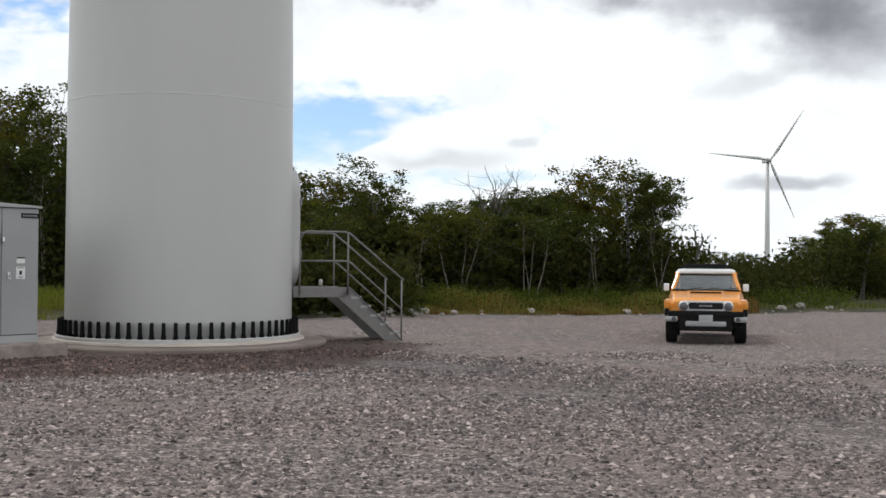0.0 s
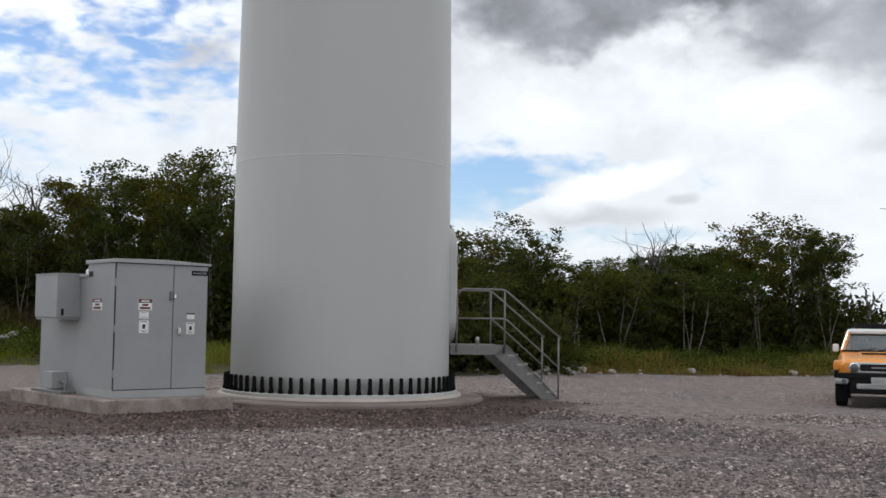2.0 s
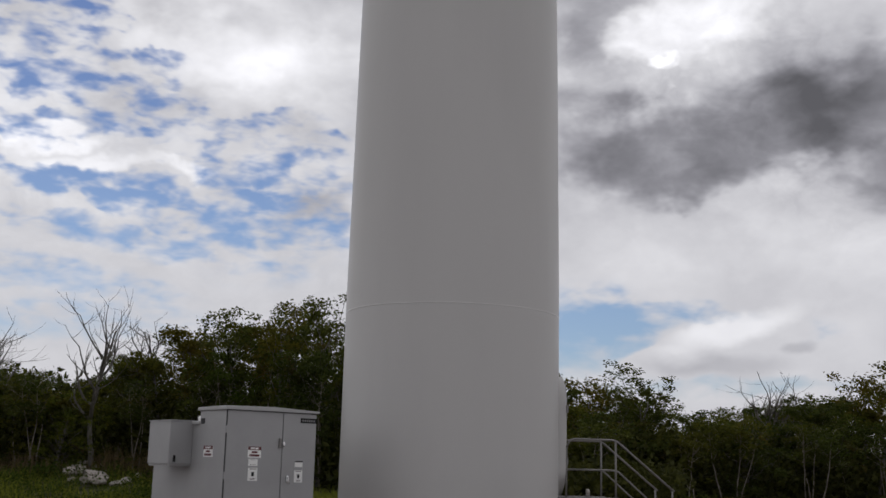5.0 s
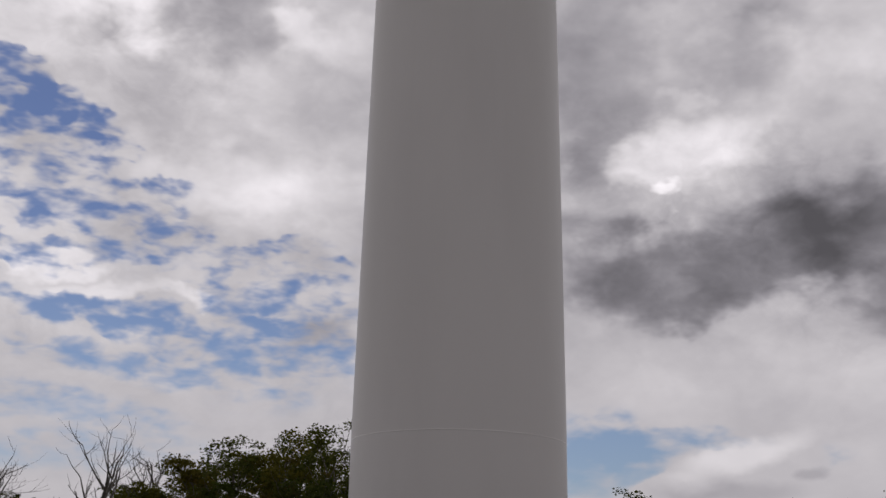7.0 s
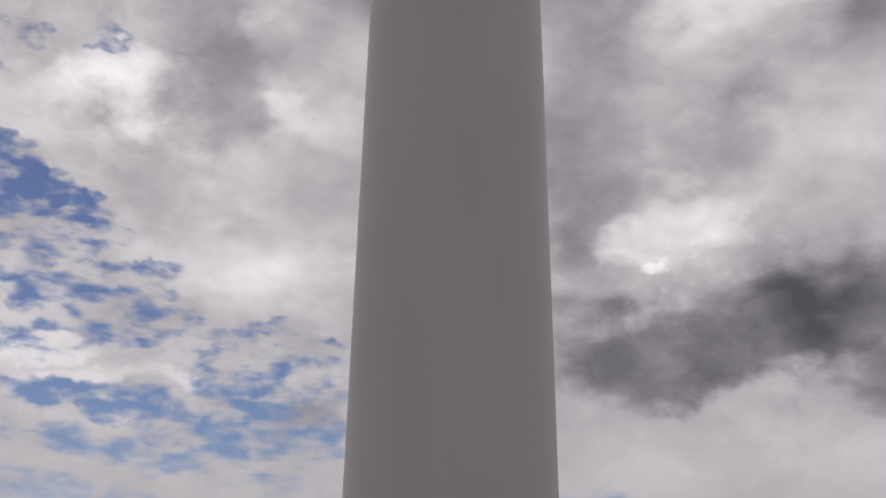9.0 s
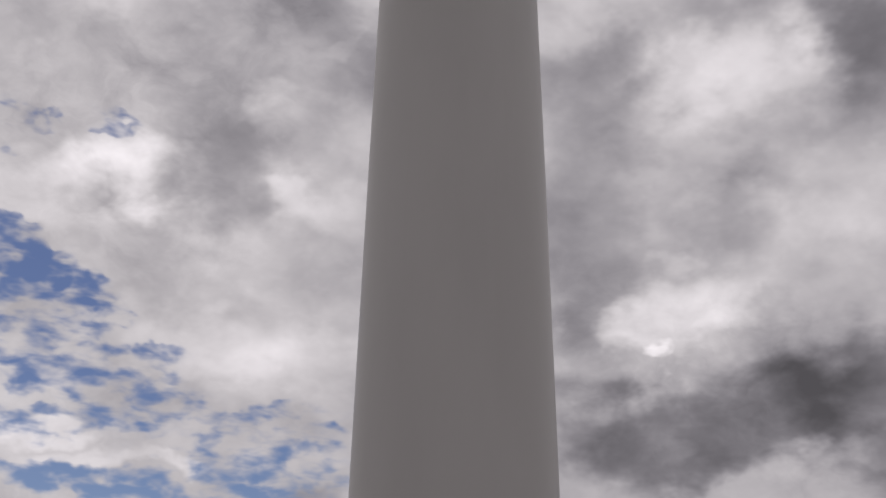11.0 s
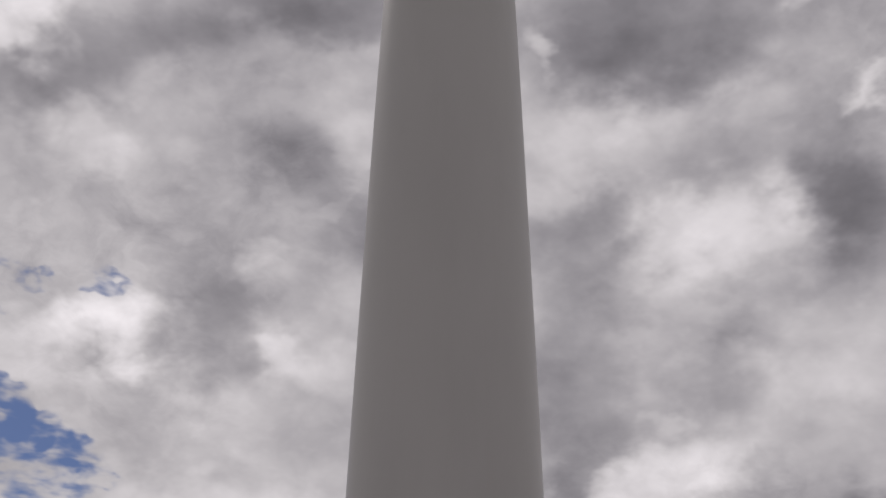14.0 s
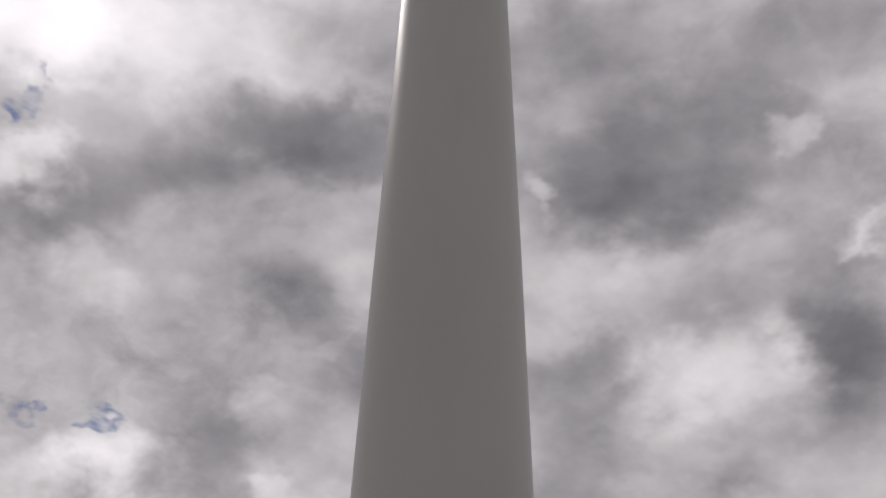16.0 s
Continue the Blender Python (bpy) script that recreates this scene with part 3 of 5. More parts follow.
def build_door_and_stairs():
    out = pose(TX, TY, 0, 0, 0, DOOR_AZ)
    door = thing("tower_door", out, "white steel tower door in a raised rounded frame", "door")
    def slab(w, z0, z1, round_r):
        pts = []
        for cx, cz, a0 in ((w - round_r, z1 - round_r, 0), (-w + round_r, z1 - round_r, 90), (-w + round_r, z0 + round_r, 180), (w - round_r, z0 + round_r, 270)):
            for k in range(9):
                a = radians(a0 + k * 11.25)
                pts.append((cx + round_r * math.cos(a), cz + round_r * math.sin(a)))
        return pts
    turn = Matrix.Rotation(radians(90), 4, "Z")
    bm = prism(slab(0.56, 1.10, 3.42, 0.5), -2.21, -1.85, 0.02)
    bmesh.ops.transform(bm, matrix=turn, verts=bm.verts)
    part("frame", bm, TOWER, door)
    bm = prism(slab(0.46, 1.22, 3.30, 0.42), -2.245, -2.19, 0.015)
    bmesh.ops.transform(bm, matrix=turn, verts=bm.verts)
    leaf = part("leaf", bm, TOWER, door)
    for z in (1.75, 2.75):
        part("hinge", sweep([(2.225, -0.53, z - 0.07), (2.225, -0.53, z + 0.07)], 0.035, 10), STEEL, leaf, "galvanised hinge")
    part("handle", sweep(rounded([(2.24, 0.33, 2.05), (2.31, 0.33, 2.05), (2.31, 0.33, 2.3), (2.24, 0.33, 2.3)], 0.03), 0.013), STEEL, leaf)

    s = thing("access_stairs", out, "galvanised steel landing and stairs with tubular handrails", "stairs")
    x0, x1, x2, top = 2.1, 3.22, 4.33, 1.08
    half = 0.5
    rise, n = top / 6, 6
    for y in (-half, half):
        # landing channel and sloping stringer on each side
        part("landing_channel", box(x0, x1 + 0.03, y - 0.02, y + 0.02, top - 0.2, top, 0.006), STEEL, s)
        part("stringer", prism([(x1 + 0.03, top), (x1 - 0.22, top - 0.2), (x2 - 0.26, -0.07), (x2 + 0.1, -0.07)], y - 0.02, y + 0.02, 0.005), STEEL, s)
        part("stringer_flange", prism([(x1 + 0.03, top + 0.006), (x1 + 0.03, top - 0.012), (x2 + 0.08, -0.06), (x2 + 0.1, -0.06)], y - 0.035 - 0.02 * (y < 0), y + 0.035 + 0.02 * (y > 0)), STEEL, s)
    # grating of the landing: bearing bars
    bm = bmesh.new()
    for k in range(26):
        yy = -half + 0.03 + k * (2 * half - 0.06) / 25
        box(x0, x1, yy - 0.004, yy + 0.004, top - 0.045, top - 0.01, bm=bm)
    for k in range(10):
        xx = x0 + 0.05 + k * (x1 - x0 - 0.1) / 9
        box(xx - 0.006, xx + 0.006, -half + 0.02, half - 0.02, top - 0.028, top - 0.014, bm=bm)
    part("landing_grating", bm, STEEL, s)
    for k in range(1, n):
        z = top - k * rise
        x = x1 + 0.06 + (k - 0.5) * (x2 - x1) / (n - 0.5)
        tread = part("tread", box(x - 0.13, x + 0.13, -half + 0.02, half - 0.02, z - 0.035, z, 0.006), STEEL, s)
        for y in (-half - 0.024, half + 0.02):
            part("bolt_plate", box(x - 0.1, x + 0.1, y, y + 0.004, z - 0.05, z - 0.005), SIGN_WORN, tread, "pale worn steel end plate")
    for y in (-half - 0.045, half + 0.045):
        hi = 1.1
        slope = (0.14 - top) / (x2 - x1)
        rail = rounded([(x0 + 0.12, y, top + hi - 0.16), (x0 + 0.2, y, top + hi), (x1 - 0.02, y, top + hi), (x2 + 0.04, y, 0.12 + hi)], 0.09, 5)
        part("handrail", sweep(rail, 0.02, 10), STEEL, s, smooth=True)
        mid = rounded([(x0 + 0.1, y, top + 0.52), (x1, y, top + 0.52), (x2, y, 0.14 + 0.5)], 0.08, 4)
        part("knee_rail", sweep(mid, 0.017, 8), STEEL, s, smooth=True)
        for x, zb, zt in ((x0 + 0.12, top - 0.15, top + hi - 0.16), (x1 - 0.02, top - 0.15, top + hi), (x2, -0.05, 0.14 + hi)):
            part("post", sweep([(x, y, zb), (x, y, zt)], 0.019, 8), STEEL, s, smooth=True)
    part("footplate", box(x2 - 0.2, x2 + 0.12, -half - 0.06, half + 0.06, -0.075, -0.06), STEEL, s)
    part("cross_beam", box(x1 - 0.2, x1 - 0.12, -half + 0.02, half - 0.02, top - 0.2, top - 0.06, 0.006), STEEL, s)
    lamp = thing("landing_lamp", out @ pose(2.66, -half + 0.02, top), "small white bulkhead lamp on the landing edge", "lamp")
    part("lamp_base", lathe([(0.045, 0.0), (0.045, 0.04), (0.035, 0.05)], 14), STEEL, lamp)
    part("lamp_dome", lathe([(0.036, 0.05), (0.04, 0.12), (0.034, 0.145), (0.012, 0.155)], 14), LAMP_PALE, lamp, smooth=True)


build_door_and_stairs()


# ---- pad-mounted transformer beside the tower ----
U, V = Vector((0.658, 0.752, 0)), Vector((-0.752, 0.658, 0))
CAB = Matrix(((U.x, V.x, 0, -7.65), (U.y, V.y, 0, 17.43), (0, 0, 1, 0), (0, 0, 0, 1)))     # x along the doors, y to the back
W, DEEP, BACK, BASE, TOP = 1.68, 1.06, 3.11, 0.22, 2.42


def sign(parent, x, y, w, h, face, bands, label):
    """A thin plate with printed bands, on the doors ('door') or on the side ('side'); bands: from, to (share of height), inset, material."""
    def plate(a, b, z0, z1, d0, d1):
        return box(a, b, -d1, -d0, z0, z1) if face == "door" else box(-d1, -d0, a, b, z0, z1)
    p = part("sign", plate(x, x + w, y - h, y, 0.0, 0.008), SIGN_WHITE, parent, label)
    for f0, f1, inset, mat in bands:
        part("print", plate(x + inset * w, x + w - inset * w, y - h * f1, y - h * f0, 0.008, 0.0105), mat, p)


def build_transformer():
    pad = thing("transformer_pad", CAB, "weathered concrete slab under the transformer", "pad", kind="structure")
    part("slab", box(-0.32, W + 0.35, -0.35, BACK + 0.4, -0.25, BASE, 0.025), CONCRETE, pad)
    t = thing("transformer", CAB, "grey enamelled pad-mounted transformer cabinet with warning signs", "transformer")
    part("body", box(0, W, 0.03, DEEP, BASE, TOP, 0.008), GREY_BOX, t)
    part("base_skirt", box(-0.004, W + 0.004, -0.012, DEEP, BASE, 0.345, 0.006), GREY_SHADE, t)
    # lid with a shallow slope and an overhang
    part("lid", prism([(-0.035, TOP), (W + 0.035, TOP), (W + 0.035, TOP + 0.035), (W * 0.5, TOP + 0.075), (-0.035, TOP + 0.06)], -0.05, DEEP + 0.04, 0.008), GREY_SHADE, t)
    split = 1.03
    for a, b in ((0.012, split - 0.007), (split + 0.007, W - 0.012)):
        part("door", box(a, b, -0.012, 0.036, 0.36, TOP - 0.012, 0.006), GREY_BOX, t)
    part("door_gap", box(split - 0.007, split + 0.007, 0.012, 0.034, 0.36, TOP - 0.012), GAP, t)
    part("hinge_gap", box(0.002, 0.009, -0.002, 0.034, 0.36, TOP - 0.012), GAP, t)
    part("head_gap", box(0.012, W - 0.012, 0.0, 0.03, TOP - 0.011, TOP - 0.001), GAP, t)
    part("sill_gap", box(0.01, W - 0.01, 0.0, 0.03, 0.345, 0.36), GAP, t)
    for z in (0.62, 1.35, 2.1):
        part("hinge", sweep([(0.0, -0.01, z - 0.06), (0.0, -0.01, z + 0.06)], 0.014, 8), GREY_SHADE, t)
    hasp = part("hasp", box(split - 0.07, split - 0.03, -0.05, -0.012, 1.82, 1.98, 0.006), STEEL, t, "steel hasp")
    part("padlock", box(split - 0.005, split + 0.035, -0.055, -0.015, 1.85, 1.93, 0.01), CHROME, hasp)
    lever = part("door_handle", box(split + 0.09, split + 0.135, -0.05, -0.012, 1.25, 1.37, 0.012), CHROME, t, "bright metal handle")
    part("handle_grip", sweep(rounded([(split + 0.11, -0.05, 1.33), (split + 0.11, -0.085, 1.33), (split + 0.125, -0.085, 1.23)], 0.02), 0.012, 8), CHROME, lever)
    danger = [(0.0, 0.32, 0.0, SIGN_RED), (0.08, 0.24, 0.2, SIGN_WHITE), (0.42, 0.6, 0.28, SIGN_RED), (0.7, 0.9, 0.12, SIGN_RED)]
    shock = [(0.06, 0.12, 0.15, SIGN_INK), (0.32, 0.66, 0.36, SIGN_BLACK), (0.8, 0.84, 0.2, SIGN_INK), (0.88, 0.92, 0.3, SIGN_INK)]
    door = Matrix.Translation((0, -0.012, 0))
    for x, y, w, h, bands, label in ((0.40, 1.83, 0.24, 0.18, danger, "white and dark red warning sign"),
                                     (0.42, 1.63, 0.165, 0.115, [(0.1, 0.16, 0.2, SIGN_INK), (0.8, 0.86, 0.2, SIGN_INK)], "white notice plate"),
                                     (0.42, 1.485, 0.17, 0.21, shock, "white notice with a black emblem"),
                                     (1.285, 1.615, 0.145, 0.1, [(0.0, 0.22, 0.0, SIGN_BLACK)], "white notice with a black heading"),
                                     (1.28, 1.46, 0.155, 0.2, shock, "white notice with a black emblem")):
        before = set(t.children)
        sign(t, x, y, w, h, "door", bands, label)
        for o in set(t.children) - before:
            o.matrix_basis = door
    name = part("nameplate", box(1.36, 1.665, -0.022, -0.012, 2.255, 2.335, 0.003), SIGN_BLACK, t, "black maker's plate")
    for k in range(6):
        part("print", box(1.39 + k * 0.043, 1.39 + k * 0.043 + 0.018, -0.0245, -0.022, 2.28, 2.308), PLATE_GREY, name)
    sign(t, 0.47, 1.83, 0.36, 0.185, "side", danger, "white and dark red warning sign")
    part("lifting_socket", box(-0.012, 0.0, 0.86, 1.0, 2.2, 2.29, 0.003), GAP, t)
    # oil tank at the back, with the box hung on its side
    part("tank", box(0.04, W - 0.04, DEEP + 0.002, BACK, BASE, 2.2, 0.012), GREY_BOX, t)
    part("tank_cover", box(0.0, W, DEEP + 0.045, BACK + 0.04, 2.2, 2.25, 0.01), GREY_SHADE, t)
    side = part("side_cabinet", box(-0.38, 0.04, 1.42, 2.36, 1.51, 2.25, 0.012), GREY_BOX, t)
    part("side_cabinet_lid", box(-0.395, 0.04, 1.405, 2.375, 2.25, 2.265, 0.004), GREY_SHADE, side)
    part("latch", box(-0.3, -0.26, 1.40, 1.42, 1.55, 1.66, 0.004), SIGN_BLACK, side)
    part("drip_edge", box(-0.36, 0.04, 1.44, 2.34, 1.475, 1.51, 0.004), GREY_SHADE, side)
    part("bushing_cap", lathe([(0.05, 2.25), (0.05, 2.32), (0.035, 2.345)], 12, m=Matrix.Translation((0.12, 1.3, 0))), SIGN_WHITE, t)
    part("vent_cap", lathe([(0.04, 2.25), (0.06, 2.29), (0.06, 2.33), (0.02, 2.37)], 12, m=Matrix.Translation((W - 0.35, 1.5, 0))), SIGN_WHITE, t)
    meter = part("drain_box", box(-0.24, 0.04, 1.85, 2.2, 0.3, 0.58, 0.012), GREY_SHADE, t)
    part("drain_pipe", sweep(rounded([(-0.1, 1.83, 0.4), (-0.1, 1.6, 0.4), (-0.1, 1.6, 0.24)], 0.06), 0.025, 8), STEEL, meter)
    part("skid_rail", box(-0.3, -0.05, 1.3, 2.6, BASE, 0.27, 0.006), STEEL, t)


build_transformer()


# ---- the yellow off-road car ----
def build_car():
    """Nose towards -y, wheels on z = 0."""
    c = thing("car", pose(6.53, 27.2, -0.185, 0, 0, -13.5), "orange off-road car with a white roof and black roof rack", "car")

    def mirrored(name, make, mat, parent, label="", smooth=False):
        for s in (1, -1):
            bm = make()
            if s < 0:
                bmesh.ops.scale(bm, vec=(-1, 1, 1), verts=bm.verts)
            part(name, bm, mat, parent, label, smooth)

    def loft(sections):
        """Closed rings of (x, z) at each y, joined."""
        bm = bmesh.new()
        rings = [[bm.verts.new((x, y, z)) for x, z in ring] for y, ring in sections]
        for a, b in zip(rings, rings[1:]):
            for i in range(len(a)):
                j = (i + 1) % len(a)
                bm.faces.new((a[i], a[j], b[j], b[i]))
        bm.faces.new(rings[0])
        bm.faces.new(rings[-1][::-1])
        bmesh.ops.recalc_face_normals(bm, faces=bm.faces)
        bmesh.ops.bevel(bm, geom=[e for e in bm.edges if e.calc_face_angle(0) > 0.35], offset=0.03, segments=3, affect="EDGES", profile=0.6)
        return bm

    def ring(w, wt, z0, zs, zt):
        return [(-w, z0), (-w, zs), (-wt, zt), (wt, zt), (w, zs), (w, z0)]

    c.scale = (0.965, 1.0, 0.968)
    # lower body with its falling bonnet, then the cabin
    body = part("body", loft([(-2.02, ring(0.80, 0.70, 0.66, 0.88, 0.98)), (-1.92, ring(0.85, 0.75, 0.55, 0.94, 1.06)), (-1.0, ring(0.885, 0.79, 0.50, 1.03, 1.17)),
                              (-0.72, ring(0.89, 0.82, 0.45, 1.07, 1.20)), (2.2, ring(0.89, 0.83, 0.45, 1.08, 1.21)), (2.3, ring(0.88, 0.8, 0.55, 1.05, 1.18))]), CAR_ORANGE, c, smooth=False)
    part("bonnet_bulge", loft([(-1.9, ring(0.40, 0.36, 1.02, 1.065, 1.085)), (-0.85, ring(0.48, 0.42, 1.13, 1.19, 1.21))]), CAR_ORANGE, body)
    part("bonnet_scoop", box(-0.36, 0.36, -1.32, -1.22, 1.15, 1.19, 0.008), CAR_BLACK, body, "black bonnet slot")
    # cabin built of pillars, roof and panes so that one sees into it
    wb, wt, zb, zt, yf, yt = 0.79, 0.66, 1.20, 1.635, -0.72, -0.36
    mirrored("front_pillar", lambda: sweep([(wb, yf, zb), (wt, yt, zt)], [0.055, 0.05], 8), CAR_ORANGE, body)
    mirrored("rear_pillar", lambda: box(0.66, 0.80, 1.5, 2.2, 1.2, 1.64, 0.03), CAR_ORANGE, body)
    mirrored("middle_pillar", lambda: sweep([(wb, 0.55, zb), (wt + 0.01, 0.55, zt)], 0.05, 8), CAR_BLACK, body)
    mirrored("side_sill", lambda: box(0.74, 0.84, -0.7, 2.2, 1.17, 1.24, 0.02), CAR_ORANGE, body)
    part("tailgate", box(-0.8, 0.8, 2.14, 2.24, 0.6, 1.64, 0.03), CAR_ORANGE, body)
    roof = part("roof", loft([(-0.42, [(-0.69, 1.615), (-0.68, 1.675), (-0.6, 1.695), (0.6, 1.695), (0.68, 1.675), (0.69, 1.615)]),
                              (-0.15, [(-0.71, 1.62), (-0.70, 1.705), (-0.6, 1.735), (0.6, 1.735), (0.70, 1.705), (0.71, 1.62)]),
                              (2.2, [(-0.71, 1.62), (-0.70, 1.695), (-0.6, 1.72), (0.6, 1.72), (0.70, 1.695), (0.71, 1.62)])]), CAR_WHITE, c, "white painted roof")
    part("cowl", box(-0.8, 0.8, -0.78, -0.62, 1.17, 1.235, 0.015), CAR_BLACK, body)
    bm = bmesh.new()
    for off in (0.0, 0.006):
        vs = [bm.verts.new(p) for p in ((-wb + 0.04, yf + off, zb + 0.02), (wb - 0.04, yf + off, zb + 0.02), (wt - 0.03, yt + off, zt - 0.01), (-wt + 0.03, yt + off, zt - 0.01))]
        bm.faces.new(vs)
    a, b = list(bm.faces)
    for i in range(4):
        j = (i + 1) % 4
        bm.faces.new((a.verts[i], a.verts[j], b.verts[j], b.verts[i]))
    screen = part("windscreen", bm, GLASS, c)
    screen.visible_shadow = False
    mirrored("side_window", lambda: box(0.735, 0.741, -0.35, 1.45, 1.26, 1.61), GLASS, c)
    for x in (-0.42, 0.0, 0.42):
        part("wiper", sweep([(x, yf - 0.03, zb + 0.03), (x + 0.16, yf - 0.01, zb + 0.06), (x + 0.36, yf - 0.0, zb + 0.075)], 0.011, 6), CAR_BLACK, screen)
    # grille panel with round lamps
    nose = part("grille_surround", prism(rounded2d(0.62, 0.115, 0.1, 0.0, 0.88), -2.075, -1.98, 0.015), CAR_LIGHT, c)
    part("grille", prism(rounded2d(0.385, 0.075, 0.03, 0.0, 0.88), -2.09, -2.07, 0.006), SIGN_BLACK, nose, "black grille insert")
    for k in range(6):
        part("badge_bar", box(-0.145 + k * 0.05, -0.145 + k * 0.05 + 0.036, -2.1, -2.088, 0.865, 0.9, 0.003), CAR_SILVER, nose)
    for s in (-1, 1):
        lamp = part("headlamp", lathe([(0.105, 0.0), (0.11, 0.03), (0.095, 0.04)], 24, m=pose(s * 0.5, -2.07, 0.88, 90)), CHROME, c, "round chromed headlamp", smooth=True)
        part("lens", lathe([(0.09, 0.0), (0.085, 0.02), (0.06, 0.035), (0.02, 0.042)], 24, m=pose(s * 0.5, -2.105, 0.88, 90)), LAMP_GLASS, lamp, smooth=True)
        part("fender", box(s * 0.835 - 0.12, s * 0.835 + 0.12, -1.97, -0.8, 0.79, 1.02, 0.07), CAR_ORANGE, body, "orange bulging fender")
        part("turn_signal", box(s * 0.76 - 0.075, s * 0.76 + 0.075, -2.03, -1.93, 0.83, 0.94, 0.02), AMBER, c, "amber turn signal")
        part("fender_flare", box(s * 0.865 - 0.075, s * 0.865 + 0.075, -1.95, -0.85, 0.62, 0.86, 0.05), CAR_BLACK, c, "black wheel flare")
        part("rear_flare", box(s * 0.865 - 0.075, s * 0.865 + 0.075, 0.95, 2.0, 0.62, 0.84, 0.05), CAR_BLACK, c, "black wheel flare")
        corner = part("bumper_corner", box(s * 0.775 - 0.145, s * 0.775 + 0.145, -2.15, -1.85, 0.51, 0.64, 0.05), CAR_SILVER, c, "silver bumper corner")
        part("fog_lamp", lathe([(0.055, 0.0), (0.05, 0.02)], 16, m=pose(s * 0.72, -2.165, 0.575, 90)), LAMP_GLASS, corner)
        arm = part("mirror", box(s * 0.945 - 0.07, s * 0.945 + 0.07, -0.62, -0.5, 1.19, 1.37, 0.03), CAR_WHITE, c, "white door mirror")
        part("mirror_arm", sweep([(s * 0.82, -0.55, 1.24), (s * 0.95, -0.56, 1.28)], 0.03, 8), CAR_BLACK, arm)
    part("bumper", box(-0.86, 0.86, -2.13, -1.8, 0.62, 0.76, 0.035), CAR_BLACK, c, "black front bumper")
    part("bumper_centre", box(-0.6, 0.6, -2.11, -1.8, 0.3, 0.66, 0.03), CAR_BLACK, c)
    skid = part("skid_plate", box(-0.46, 0.46, -2.17, -2.0, 0.41, 0.53, 0.03), CAR_SILVER, c, "silver skid plate")
    part("skid_strip", box(-0.34, 0.34, -2.16, -2.0, 0.32, 0.39, 0.02), CAR_BLACK, skid)
    plate = part("number_plate", box(-0.155, 0.155, -2.19, -2.13, 0.505, 0.675, 0.004), PLATE_GREY, c, "white number plate")
    for k in range(5):
        part("plate_mark", box(-0.11 + k * 0.046, -0.11 + k * 0.046 + 0.028, -2.194, -2.189, 0.55, 0.625), CAR_SILVER, plate)
    part("underbody", box(-0.72, 0.72, -1.9, 2.0, 0.36, 0.56, 0.03), CAR_BLACK, c)
    part("front_axle", sweep([(-0.7, -1.4, 0.36), (0.7, -1.4, 0.36)], 0.06, 10), CAR_BLACK, c)
    for x in (-0.79, 0.79):
        for y in (-1.4, 1.29):
            w = part("wheel", lathe([(0.2, -0.09), (0.235, -0.1), (0.24, 0.1), (0.2, 0.09), (0.06, 0.05 if x > 0 else -0.05)], 28, m=pose(x, y, 0.385, 0, 90)), RIM, c)
            bm = lathe([(0.24, -0.12), (0.33, -0.135), (0.375, -0.12), (0.387, -0.08), (0.387, 0.08), (0.375, 0.12), (0.33, 0.135), (0.24, 0.12)], 40, m=pose(x, y, 0.385, 0, 90), closed=False)
            part("tyre", bm, RUBBER, w, "black rubber tyre", smooth=True)
            bm = bmesh.new()
            for k in range(36):
                a = 2 * math.pi * k / 36
                for o in (-0.065, 0.065):
                    box(x + o - 0.05, x + o + 0.05, -0.018, 0.018, 0.38, 0.394, bm=bm, m=Matrix.Translation((0, y, 0.385)) @ Matrix.Rotation(a + (0.04 if o > 0 else 0), 4, "X"))
            part("tread_pattern", bm, RUBBER, w)
    # roof rack
    rack = part("roof_rack", sweep(rounded([(-0.5, 1.7, 1.83), (-0.5, 0.0, 1.83), (0.5, 0.0, 1.83), (0.5, 1.7, 1.83)], 0.12), 0.022, 8), CAR_BLACK, c, "black tubular roof rack")
    part("rack_lower_rail", sweep(rounded([(-0.5, 1.7, 1.77), (-0.5, 0.0, 1.77), (0.5, 0.0, 1.77), (0.5, 1.7, 1.77)], 0.12), 0.016, 8), CAR_BLACK, rack)
    for k in range(7):
        part("rack_bar", sweep([(-0.5, 0.05 + k * 0.26, 1.79), (0.5, 0.05 + k * 0.26, 1.79)], 0.014, 6), CAR_BLACK, rack)
    part("wind_deflector", box(-0.47, 0.47, -0.05, 0.0, 1.745, 1.85, 0.015), CAR_BLACK, rack)
    for x in (-0.6, 0.6):
        for y in (-0.15, 1.5):
            part("rack_foot", box(x - 0.04, x + 0.04, y, y + 0.1, 1.70, 1.79, 0.01), CAR_BLACK, rack)
    # inside
    part("dashboard", box(-0.72, 0.72, -0.62, -0.3, 0.95, 1.24, 0.04), CAR_BLACK, c)
    for x in (-0.37, 0.37):
        seat = part("seat", box(x - 0.25, x + 0.25, 0.1, 0.25, 0.85, 1.42, 0.05), SEAT, c, "dark cloth seat")
        part("headrest", box(x - 0.13, x + 0.13, 0.14, 0.24, 1.40, 1.55, 0.04), SEAT, seat)
    part("steering_wheel", sweep([(0.37 + 0.18 * math.cos(k * math.pi / 10), -0.2 + 0.06 * math.sin(k * math.pi / 10), 1.2 + 0.17 * math.sin(k * math.pi / 10)) for k in range(21)], 0.016, 6), CAR_BLACK, c)
    part("cabin_back", box(-0.7, 0.7, 1.6, 1.66, 0.9, 1.6), SEAT, c)


